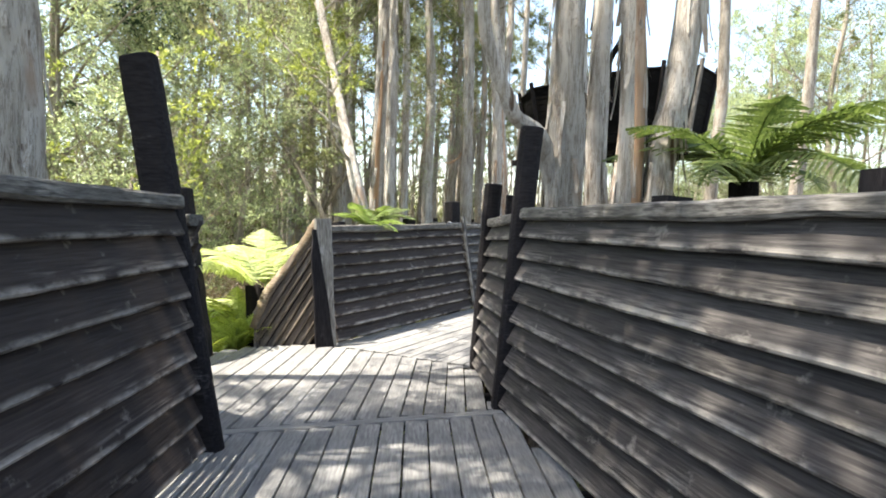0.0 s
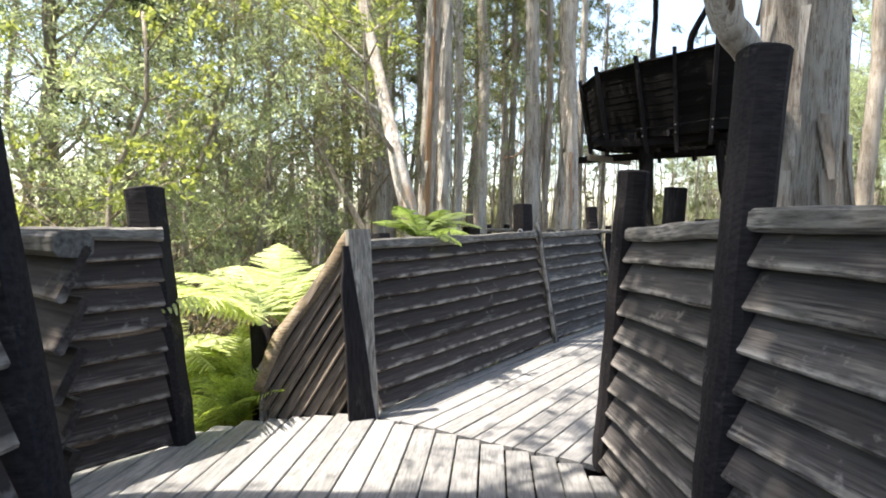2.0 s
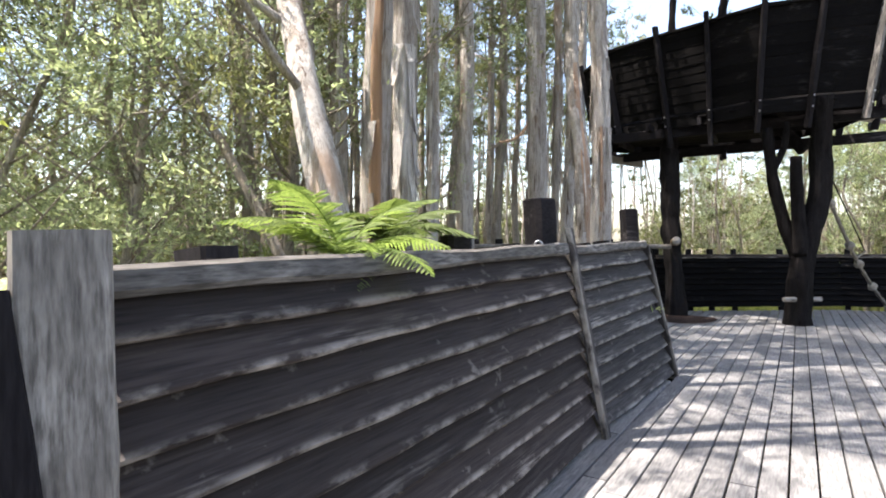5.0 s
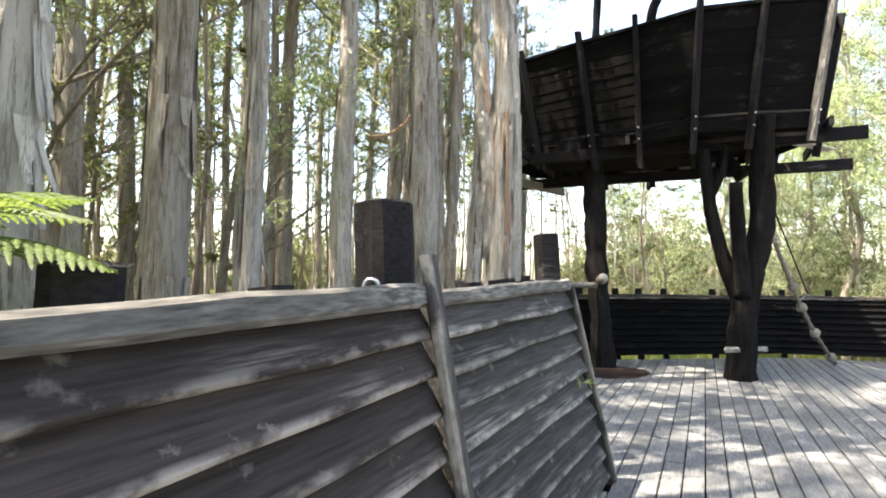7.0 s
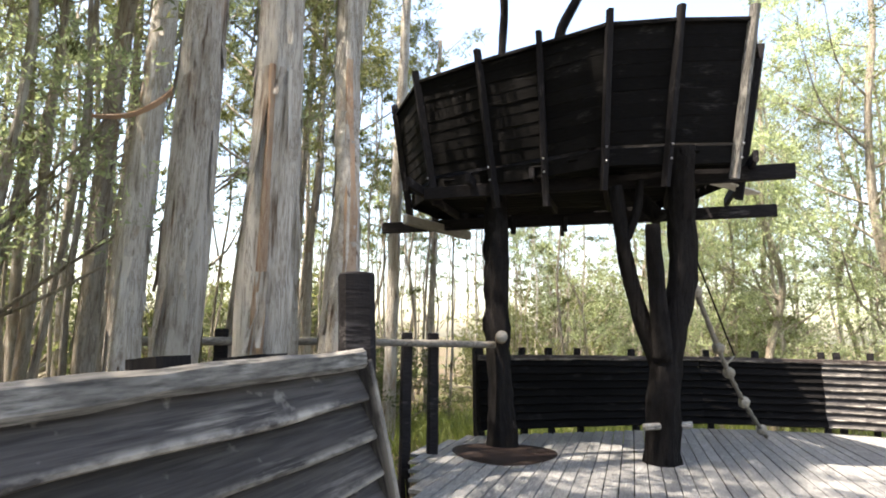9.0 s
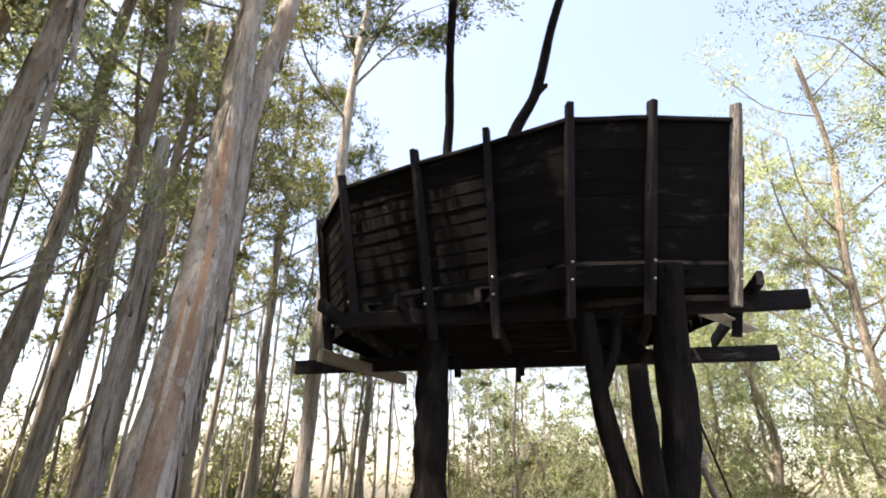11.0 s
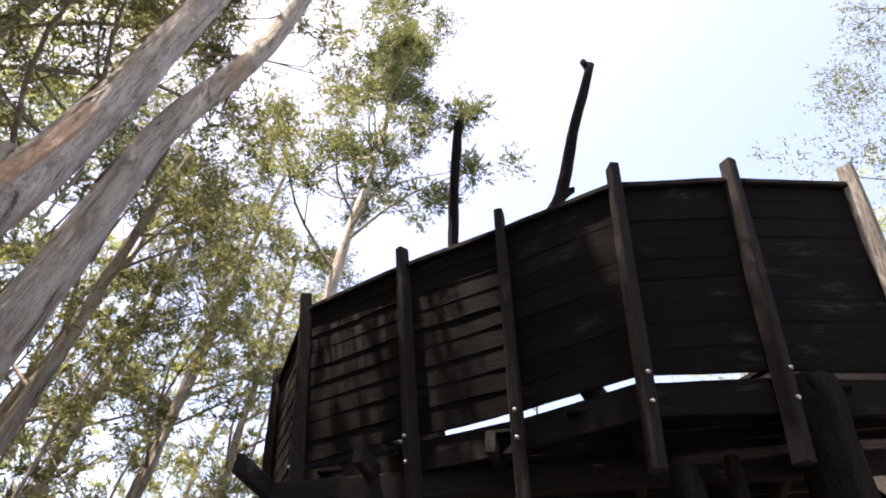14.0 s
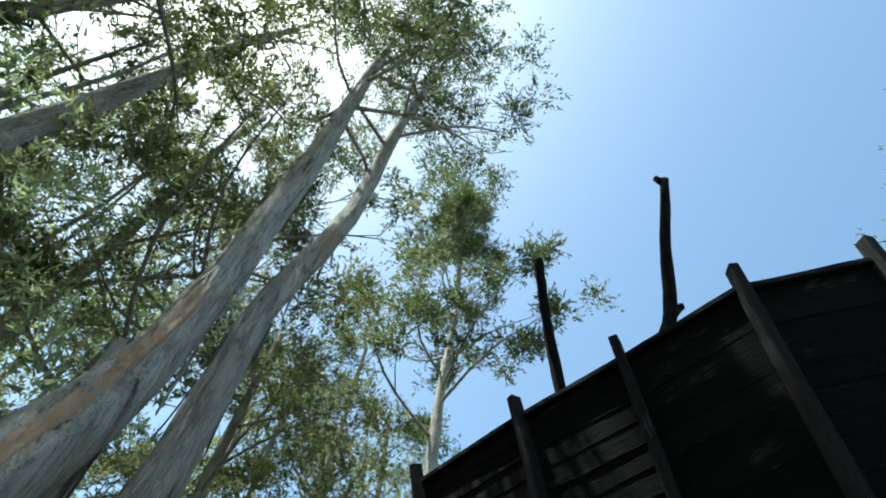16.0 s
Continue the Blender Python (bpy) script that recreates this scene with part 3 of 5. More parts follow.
def charred_trunk_column():
    base = Vector((4.08, 17.42, -0.1))
    root = thing("charred_trunk", tuple(base), "charred black tree trunk holding up the platform", "tree trunk")
    path = curve_path([(0, 0, 0), (-0.02, 0.1, 1.2), (0.0, 0.3, 2.4), (0.06, 0.55, 3.6), (0.22, 0.95, 5.0), (0.34, 1.12, 6.6), (0.36, 1.07, 7.5), (0.26, 0.78, 8.5), (0.15, 0.30, 9.37)], 0.14)
    rad = [0.175 + 0.06 * max(0, 1 - i * 0.14 / 0.8) - 0.085 * min(1, max(0, (i * 0.14 - 3.6) / 2.5)) - 0.02 * (i / len(path)) for i in range(len(path))]
    cut = 34
    child("trunk", tube_mesh("trunk", path[:cut], rad[:cut], M_CHAR, 20, 0.34, 3, 0.34), root)
    child("branch", tube_mesh("branch", path[cut - 2:], [q * 0.96 for q in rad[cut - 2:]], M_CHAR, 14, 0.25, 3, 0.25), root, None, "bare black branch above the platform")
    return root


charred_trunk_column()


def forked_trunk():
    base = Vector((5.86, 16.22, -0.1))
    root = thing("forked_trunk", tuple(base), "charred black forked tree trunk on the deck under the platform", "tree trunk")
    p = curve_path([(0, 0, 0), (0.06, 0.02, 0.9), (0.18, 0.03, 1.6), (0.40, 0.0, 2.5), (0.36, -0.1, 3.3), (0.24, -0.34, 4.3)], 0.14)
    child("trunk", tube_mesh("trunk", p, taper_list(0.26, 0.16, len(p), 0.6), M_CHAR, 18, 0.2, 9, 0.2), root)
    p = curve_path([(0.06, 0.05, 1.3), (-0.18, 0.10, 2.0), (-0.38, 0.14, 2.9), (-0.46, 0.16, 3.8)], 0.14)
    child("limb", tube_mesh("limb", p, taper_list(0.13, 0.085, len(p)), M_CHAR, 12, 0.2, 10, 0.15), root)
    p = curve_path([(-0.38, 0.14, 3.0), (-0.20, 0.10, 3.4), (-0.12, 0.10, 3.9)], 0.12)
    child("limb", tube_mesh("limb", p, taper_list(0.07, 0.05, len(p)), M_CHAR, 10, 0.2, 12), root)
    p = curve_path([(0.04, -0.06, 1.4), (-0.06, -0.12, 2.3), (-0.10, -0.12, 3.22)], 0.12)
    child("stub", tube_mesh("stub", p, taper_list(0.13, 0.10, len(p)), M_CHAR, 12, 0.2, 11, 0.1), root)
    p = curve_path([(0.3, 0.3, 3.4), (-0.35, 1.1, 4.8), (-0.88, 1.10, 6.3), (-0.58, 0.82, 7.25), (-0.52, 0.42, 8.0), (-0.46, 0.12, 8.5), (-0.41, -0.06, 8.87)], 0.14)
    child("branch", tube_mesh("branch", p, taper_list(0.12, 0.055, len(p)), M_CHAR, 12, 0.16, 14, 0.1), root)
    p = curve_path([(-0.60, 0.84, 7.2), (-0.46, 0.80, 7.36), (-0.41, 0.78, 7.38)], 0.05)
    child("twig", tube_mesh("twig", p, taper_list(0.055, 0.035, len(p)), M_CHAR, 8, 0.1, 15), root)
    p = [(-0.42, -0.03, 8.80), (-0.50, -0.05, 8.93)]
    child("twig", tube_mesh("twig", p, [0.05, 0.04], M_CHAR, 8, 0.1, 16), root)
    return root


forked_trunk()


def peg(label, a, b, r, mat=M_LOG):
    a, b = Vector(a), Vector(b)
    root = thing("log_peg", tuple(a), label, "log")
    n = 7
    path = [(b - a) * (i / n) for i in range(n + 1)]
    child("log", tube_mesh("log", path, [r * (1 + 0.06 * noise.noise((i * 0.9, a.x, 2))) for i in range(n + 1)], mat, 12, 0.08, 2), root)
    d = (b - a).normalized()
    child("cut_end", tube_mesh("cut_end", [-d * 0.004, d * 0.002], [r * 0.96, r * 0.96], M_TRIM, 12), root, None, "pale sawn log end")
    return root


peg("short round log with a pale sawn end set on the trunk", (3.93, 17.02, 1.58), (4.06, 17.45, 1.55), 0.085)
peg("round log rung through the forked trunk", (5.52, 16.06, 0.48), (6.26, 16.16, 0.48), 0.045, M_GREYPOST)


def log_rail(label, a, b, r, mat=M_LOG, sag=0.0, seed=0):
    a, b = Vector(a), Vector(b)
    root = thing("log_rail", tuple(a), label, "rail")
    mid = (b - a) * 0.5 + Vector((0, 0, sag))
    path = curve_path([(0, 0, 0), mid, b - a], 0.25)
    child("rail", tube_mesh("rail", path, [r * (1 + 0.1 * noise.noise((i * 0.6, seed, 2))) for i in range(len(path))], mat, 10, 0.1, seed), root)
    return root


log_rail("long round weathered log rail between posts", (3.92, 17.32, 1.46), (-0.6, 16.05, 1.46), 0.05, M_GREYPOST, 0.02, 1)
log_rail("low thick weathered log rail behind the wall", (0.75, 13.9, 0.98), (1.58, 12.25, 1.26), 0.075, M_GREYPOST, 0.0, 3)
for i, s in enumerate((0.95, 1.36, 2.36, 3.07, 3.73, 4.2)):
    x, y = 3.92 - 0.963 * s, 17.32 - 0.27 * s + 0.12
    free_post("dark square timber post beside a log rail", (x, y, -0.75), (x - 0.02, y, 1.60), 0.13, M_POST, False, 30 + i)
free_post("dark square timber post under a low log rail", (0.80, 13.95, -0.75), (0.78, 13.95, 1.12), 0.12, M_POST, False, 40)


def eye_bolt():
    root = thing("eye_bolt", (0.12, 10.06, 1.40), "galvanised steel ring bolt standing behind the wall", "bolt")
    ring_path = [Vector((0.030 * math.cos(a), 0, 0.072 + 0.030 * math.sin(a))) for a in [2 * math.pi * k / 16 for k in range(17)]]
    child("ring", tube_mesh("ring", ring_path, [0.009] * 17, M_STEEL, 8), root)
    child("shank", tube_mesh("shank", [(-0.07, 0, -0.05), (-0.022, 0, 0.03), (-0.012, 0, 0.045)], [0.009] * 3, M_STEEL, 8), root)
    return root


eye_bolt()


def mulch_bed():
    c = Vector((3.98, 17.05, 0.0))
    verts, faces = [(0, 0, 0.03)], []
    rings, seg = 5, 30
    for i in range(1, rings + 1):
        for k in range(seg):
            a = 2 * math.pi * k / seg
            r = 0.72 * i / rings * (1 + 0.06 * math.sin(3 * a + 1))
            z = 0.035 * (1 - (i / rings) ** 2) + 0.008 + 0.01 * noise.noise((a * 4, i, 0))
            verts.append((r * math.cos(a), r * math.sin(a), z))
    for k in range(seg):
        faces.append((0, 1 + k, 1 + (k + 1) % seg))
        for i in range(rings - 1):
            a, b = 1 + i * seg + k, 1 + i * seg + (k + 1) % seg
            faces.append((a, a + seg, b + seg, b))
    ob = new("mulch_bed", mesh_of("mulch_bed", verts, faces, M_MULCH))
    ob.location = c
    return tagged(ob, "round bed of dark red-brown bark mulch round the trunk", "mulch", kind="stuff")


mulch_bed()


def knotted_rope():
    a, b = Vector((6.20, 16.10, 2.75)), Vector((8.70, 17.60, 0.03))
    root = thing("climbing_rope", tuple(b), "thick grey knotted climbing rope slung from the tree house", "rope")
    pts = [a.lerp(b, t) - Vector((0, 0, 0.30 * math.sin(math.pi * t))) - b for t in (0, 0.2, 0.4, 0.6, 0.8, 1)]
    path = curve_path(pts, 0.07)
    child("rope", tube_mesh("rope", path, [0.034 + 0.006 * math.sin(i * 1.9) for i in range(len(path))], M_ROPE, 8, 0.1, 3), root)
    for t in (0.18, 0.42, 0.55, 0.74, 0.93):
        p = path[int(t * (len(path) - 1))]
        q = path[min(len(path) - 1, int(t * (len(path) - 1)) + 2)]
        d = (q - p).normalized() * 0.1
        child("knot", tube_mesh("knot", [p - d, p - d * 0.5, p, p + d * 0.5, p + d], [0.03, 0.075, 0.09, 0.075, 0.03], M_ROPE, 10, 0.3, int(t * 50)), root)
    c = Vector((6.25, 16.08, 3.05)) - b
    d = a.lerp(b, 0.52) - b + Vector((0.12, 0.05, 0.02))
    child("stay_line", tube_mesh("stay_line", [c, c.lerp(d, 0.5), d], [0.014] * 3, M_POST, 6), root, None, "thin dark stay line")
    d2 = path[int(0.5 * len(path))]
    child("stay_line", tube_mesh("stay_line", [d, d2], [0.014] * 2, M_ROPE, 6), root)
    return root


knotted_rope()


# ---- trees ----
def leaf_cloud(rng, clumps, leaf, wide, up=0.2):
    """Feathery plumes: rows of centre, radius, flattening and count. The leaves sit along short twigs that fan out from the plume's foot."""
    out = []
    for c, r, flat, n in clumps:
        n = max(12, int(n))
        k = max(4, n // 9)
        a = rng.normal(size=(k, 3))
        a[:, 2] = a[:, 2] * flat + 0.35
        a /= np.linalg.norm(a, axis=1)[:, None] + 1e-6
        reach_k = r * (0.55 + 0.6 * rng.random((k, 1)))
        which = rng.integers(0, k, n)
        t = rng.random((n, 1)) ** 0.6
        axis = a[which]
        p = np.array(c) - np.array([0, 0, r * 0.35]) + axis * reach_k[which] * t + rng.normal(size=(n, 3)) * r * 0.07
        d = axis * 0.9 + rng.normal(size=(n, 3)) * 0.55
        d[:, 2] += up
        d /= np.linalg.norm(d, axis=1)[:, None]
        s = np.cross(d, rng.normal(size=(n, 3)))
        s /= np.linalg.norm(s, axis=1)[:, None] + 1e-6
        ln = leaf * (0.6 + 0.8 * rng.random((n, 1)))
        w = wide * (0.7 + 0.6 * rng.random((n, 1)))
        out.append(np.stack([p - s * w, p + d * ln, p + s * w], axis=1))
    return np.concatenate(out)


def sprays(rng, tips, count, r, flat, n):
    """Smaller plumes scattered round branch tips, so that the crown has gaps and an uneven edge."""
    rows = []
    for t in tips:
        for _ in range(count):
            off = rng.normal(size=3) * np.array([r * 0.6, r * 0.6, r * 0.35])
            rr = r * (0.55 + 0.5 * rng.random())
            rows.append((np.array(t) + off, rr, flat, int(n * (0.5 + rng.random()))))
    return rows


def twig_mesh(lines, mat, sides=4):
    """Many thin tapering twigs as one mesh: rows of a path and its first and last radius."""
    verts, faces = [], []
    for path, r0, r1 in lines:
        n = len(path)
        k0 = len(verts)
        for i, p in enumerate(path):
            d = (path[min(i + 1, n - 1)] - path[max(i - 1, 0)]).normalized()
            u = Vector((0.13, 1, 0.07)).cross(d).normalized()
            v = d.cross(u)
            q = r0 + (r1 - r0) * i / (n - 1)
            verts += [p + (u * math.cos(2 * math.pi * k / sides) + v * math.sin(2 * math.pi * k / sides)) * q for k in range(sides)]
        for i in range(n - 1):
            for k in range(sides):
                a, b = k0 + i * sides + k, k0 + i * sides + (k + 1) % sides
                faces.append((a, b, b + sides, a + sides))
    return mesh_of("twigs", verts, faces, mat, True)


def flake_mesh(path, rad, mat, seed):
    """Curling bark strips that hang from the stem, lifting at one end."""
    r = random.Random(seed * 3 + 1)
    verts, faces = [], []
    top = sum(1 for p in path if p.z < 7)
    for _ in range(110):
        i = r.randrange(2, max(3, top))
        p, q = path[i], rad[i]
        a = r.uniform(0, 2 * math.pi)
        ln, w = r.uniform(0.12, 0.55), r.uniform(0.012, 0.045)
        lift = r.uniform(0.005, 0.05)
        tang = Vector((-math.sin(a), math.cos(a), 0))
        out = Vector((math.cos(a), math.sin(a), 0))
        k0 = len(verts)
        for j in range(5):
            u = j / 4
            c = p + out * (q * 1.03 + lift * u * u) - Vector((0, 0, ln * u)) + tang * (r.uniform(-1, 1) * 0.006 + u * 0.03 * math.sin(i))
            ww = w * (1 - 0.6 * u)
            verts += [c - tang * ww, c + tang * ww + out * 0.006]
        for j in range(4):
            k = k0 + j * 2
            faces.append((k, k + 1, k + 3, k + 2))
    return mesh_of("bark_flakes", verts, faces, mat)


def peel_mesh(path, rad, seed, flute, spec):
    """A bare patch that follows the stem's surface between two angles and heights."""
    a0, a1, z0, z1 = spec
    verts, faces = [], []
    rows = [i for i, p in enumerate(path) if z0 <= p.z <= z1]
    cols = 9
    for i in rows:
        u = (path[i].z - z0) / (z1 - z0)
        pinch = math.sin(math.pi * min(1, max(0.05, u * 0.97 + 0.015))) ** 0.35
        mid = (a0 + a1) / 2 + 6 * noise.noise((path[i].z * 0.8, seed, 1))
        half = (a1 - a0) / 2 * pinch * (1 + 0.35 * noise.noise((path[i].z * 1.6, seed, 7)))
        for k in range(cols):
            a = radians(mid - half + 2 * half * k / (cols - 1))
            s = 1 + 0.16 * noise.noise((math.cos(a) * 1.6 + seed, math.sin(a) * 1.6, i * 0.55 + seed * 0.7)) + flute * noise.noise((math.cos(a) * 3.2, math.sin(a) * 3.2 + seed, i * 0.12))
            lift = 0.010 if 0 < k < cols - 1 else -0.004
            verts.append(path[i] + Vector((math.cos(a), math.sin(a), 0)) * (rad[i] * s + lift))
    for r in range(len(rows) - 1):
        for k in range(cols - 1):
            a = r * cols + k
            faces.append((a, a + 1, a + 1 + cols, a + cols))
    return mesh_of("peeled_patch", verts, faces, M_PEEL, True)


def tree(name, base, line, r0, r1, mat, leaf_mat, seed, limbs=9, from_u=0.5, reach=1.6, leaves=560, per_tip=2, leaf=0.085, wide=0.0145, sides=12,
         label="tall paperbark tree with peeling grey bark", flute=0.25, rise=0.9, dead=0, step=0.35, clump=0.44, peeled=None, crown_label="feathery grey-green leaf sprays", bare=0.38):
    """A stem along line (places from its base), limbs that rise from it, and a crown of loose leaf sprays at their ends."""
    r = random.Random(seed)
    rng = np.random.default_rng(seed)
    root = thing(name, base, label, "tree")
    path = curve_path(line, step)
    n = len(path)
    rad = [r0 + (r1 - r0) * (i / (n - 1)) ** 0.9 + r0 * 0.35 * max(0, 1 - i * step / 0.7) for i in range(n)]
    child("trunk", tube_mesh("trunk", path, rad, mat, sides, 0.16, seed % 50, flute), root)
    if sides >= 18:
        tagged(child("loose_bark", flake_mesh(path, rad, mat, seed), root), kind="stuff")
    if peeled:
        child("peeled_patch", peel_mesh(path, rad, seed % 50, flute, peeled), root, None, "bare orange patch of fresh bark")
    tips, twigs = [], []
    for k in range(limbs):
        u = from_u + (1 - from_u) * (k + r.random() * 0.6) / limbs
        i = min(n - 2, int(u * (n - 1)))
        a = r.uniform(0, 2 * math.pi)
        ln = reach * (1.15 - 0.6 * (u - from_u) / (1.001 - from_u)) * r.uniform(0.7, 1.25)
        o = path[i]
        mid = o + Vector((math.cos(a) * ln * 0.5, math.sin(a) * ln * 0.5, ln * rise * 0.35 + r.uniform(-0.1, 0.2)))
        end = o + Vector((math.cos(a + 0.25) * ln, math.sin(a + 0.25) * ln, ln * rise))
        lp = curve_path([o, mid, end], 0.35)
        lr = max(0.012, rad[i] * 0.36)
        child("limb", tube_mesh("limb", lp, taper_list(lr, lr * 0.3, len(lp)), mat if r0 > 0.1 else M_TWIG, 6), root)
        for q in range(4):
            v = (0.4, 0.6, 0.8, 1.0)[q]
            p0 = lp[int(v * (len(lp) - 1))]
            b = a + r.uniform(-1.2, 1.2)
            sl = ln * r.uniform(0.28, 0.5)
            p2 = p0 + Vector((math.cos(b) * sl * 0.75, math.sin(b) * sl * 0.75, sl * r.uniform(0.2, 0.9)))
            p1 = p0.lerp(p2, 0.5) + Vector((r.uniform(-1, 1), r.uniform(-1, 1), r.uniform(-1, 0.4))) * sl * 0.14
            twigs.append(([p0, p1, p2], lr * 0.32 + 0.003, 0.004))
            if k >= dead and r.random() > bare:
                tips.append(tuple(p2))
    tips.append(tuple(path[-1]))
    if twigs:
        tagged(child("branchwork", twig_mesh(twigs, M_TWIG), root), kind="stuff")
    if leaves:
        rows = sprays(rng, tips, per_tip, clump * reach / 1.6, 0.6, leaves / 5)
        child("crown", quads_mesh("crown", leaf_cloud(rng, rows, leaf, wide), leaf_mat), root, None, crown_label)
    return root


def lean_line(h, dx, dy, bow=0.15, seed=0):
    r = random.Random(seed)
    return [(0, 0, 0)] + [(dx * u + r.uniform(-bow, bow), dy * u + r.uniform(-bow, bow), h * u) for u in (0.2, 0.4, 0.6, 0.8)] + [(dx, dy, h)]


G0 = -0.75
BIG = "big paperbark tree with thick peeling grey and pinkish bark"
# beside the approach
tree("paperbark_tree", (1.02, 5.16, G0), [(0, 0, 0), (0.0, -0.04, 1.6), (-0.02, -0.10, 2.8), (0.0, -0.10, 5), (0.2, 0.3, 9), (0.3, 0.5, 14)], 0.19, 0.06, M_PAPER, M_LEAF, 11, 8, 0.55, 2.0, label=BIG, sides=24, step=0.2, dead=1)
tree("paperbark_tree", (1.42, 5.46, G0), [(0, 0, 0), (0.0, -0.02, 2.0), (-0.03, 0.0, 3.4), (0.2, 0.2, 8), (0.5, 0.2, 13)], 0.115, 0.05, M_PAPER, M_LEAF, 12, 7, 0.55, 1.9, label=BIG, sides=20, step=0.2)
tree("paperbark_tree", (1.30, 4.26, G0), [(0, 0, 0), (-0.02, 0.0, 1.8), (0.0, -0.02, 3.2), (-0.1, 0.1, 8), (0.2, 0.2, 14)], 0.105, 0.05, M_PAPER, M_LEAF, 13, 8, 0.55, 2.0, label=BIG, sides=24, step=0.2, peeled=(-100, -40, 1.6, 5.0))
tree("paperbark_tree", (1.53, 4.16, G0), [(0, 0, 0), (-0.06, 0.0, 1.6), (-0.02, 0.0, 2.8), (0.14, 0.05, 3.6), (0.4, 0.2, 7), (0.6, 0.4, 12)], 0.115, 0.05, M_PAPER, M_LEAF, 14, 7, 0.6, 1.8, label=BIG, sides=20, step=0.2)
tree("paperbark_tree", (-2.66, 3.46, G0), [(0, 0, 0), (-0.02, 0.0, 2.0), (-0.10, 0.05, 4), (-0.3, 0.1, 9), (-0.4, 0.3, 14)], 0.25, 0.08, M_PAPER, M_LEAF, 15, 8, 0.55, 2.2, label=BIG, sides=24, step=0.25)
THROUGH = "pale paperbark tree growing up through the deck"
tree("paperbark_tree", (2.55, 8.45, G0), [(0, 0, 0), (-0.03, 0.0, 1.4), (0.0, 0.0, 2.6), (0.10, 0.03, 3.6), (0.35, 0.1, 7), (0.4, 0.2, 11)], 0.125, 0.05, M_PAPER, M_LEAF, 16, 4, 0.75, 1.3, label=THROUGH, sides=20, step=0.2)
tree("paperbark_tree", (4.9, 10.5, G0), lean_line(12, 0.3, 0.2, 0.08, 17), 0.14, 0.05, M_PAPER2, M_LEAF, 17, 4, 0.8, 1.2, label=THROUGH, sides=16, step=0.3)
tree("paperbark_tree", (7.4, 12.0, G0), lean_line(12, 0.4, -0.2, 0.1, 18), 0.15, 0.05, M_PAPER2, M_LEAF, 18, 4, 0.8, 1.2, label=THROUGH, sides=16, step=0.3)


def crooked_limb():
    root = thing("broken_limb", (0.93, 5.05, 1.85), "bare crooked grey paperbark limb beside the trunk", "branch")
    p = curve_path([(0.02, 0.05, -0.25), (-0.09, -0.05, 0.10), (-0.15, -0.15, 0.34), (-0.30, -0.30, 0.44), (-0.45, -0.45, 0.49), (-0.51, -0.50, 0.62), (-0.62, -0.55, 0.84), (-0.72, -0.6, 1.25), (-0.70, -0.6, 2.2)], 0.06)
    child("limb", tube_mesh("limb", p, taper_list(0.075, 0.035, len(p)), M_PAPER, 14, 0.2, 5, 0.1), root)
    return root


crooked_limb()

# behind the long wall
tree("leaning_tree", (-1.12, 8.62, G0), [(0, 0, 0), (-0.02, 0, 1.5), (-0.10, 0.02, 2.3), (-0.32, 0.25, 3.1), (-0.62, 0.75, 4.2), (-1.1, 1.4, 6.0), (-1.6, 2.2, 8.5)], 0.115, 0.045, M_PAPER, M_LEAF2, 21, 10, 0.35, 1.0, 420, leaf=0.075, wide=0.013,
     label="slender pale leaning paperbark tree behind the wall", sides=16, step=0.2)
for i, (x, y, r0, h, dx, dy, mat) in enumerate([
        (-0.90, 9.42, 0.08, 12, 0.1, 0.0, M_PAPER), (-1.02, 10.95, 0.145, 13, -0.1, 0.2, M_PAPER2), (-0.88, 12.1, 0.075, 13, 0.0, 0.2, M_PAPER),
        (-0.32, 15.1, 0.165, 15, -0.2, 0.6, M_PAPER), (0.54, 13.0, 0.16, 15, 0.05, 0.2, M_PAPER), (0.92, 13.75, 0.06, 13, 0.0, 0.2, M_PAPER2),
        (1.22, 16.2, 0.12, 5.6, -0.25, 0.0, M_PAPER), (0.35, 17.3, 0.10, 12, 0.1, 0.0, M_PAPER2),
        (-2.55, 15.0, 0.20, 15, -0.1, 0.2, M_PAPER2), (-2.2, 12.3, 0.12, 12, -0.3, 0.4, M_PAPER2), (-3.2, 13.0, 0.12, 12, -0.6, 0.2, M_PAPER2),
        (-1.5, 17.5, 0.15, 15, 0.2, 0.1, M_PAPER2), (-0.6, 18.5, 0.13, 14, 0.2, -0.1, M_PAPER2), (0.3, 19.6, 0.12, 10.2, 0.1, 0.1, M_PAPER2), (-3.9, 17.0, 0.15, 14, 0.1, 0.3, M_PAPER2),
        (1.2, 21.5, 0.10, 10.0, 0.1, 0.3, M_PAPER2), (0.8, 23.5, 0.12, 15, 0.3, 0.1, M_PAPER2), (2.2, 24.0, 0.11, 13, -0.2, 0.1, M_PAPER2), (-2.5, 21.0, 0.12, 15, 0.2, 0.2, M_PAPER2), (-0.2, 22.5, 0.10, 13, 0.2, 0.3, M_PAPER2), (4.4, 24.5, 0.10, 11, 0.2, 0.3, M_PAPER2)]):
    tree("paperbark_tree", (x, y, G0), lean_line(h, dx, dy, 0.08, i + 60), r0, 0.05, mat, (M_LEAF, M_LEAF3)[i % 2], 60 + i, 0 if h < 6 else 8 if i < 4 else 12, 0.62 if i < 4 else 0.5, 1.7, 0 if h < 6 else 900, bare=0.28, label="straight paperbark trunk with shaggy grey bark", sides=18, step=0.3)
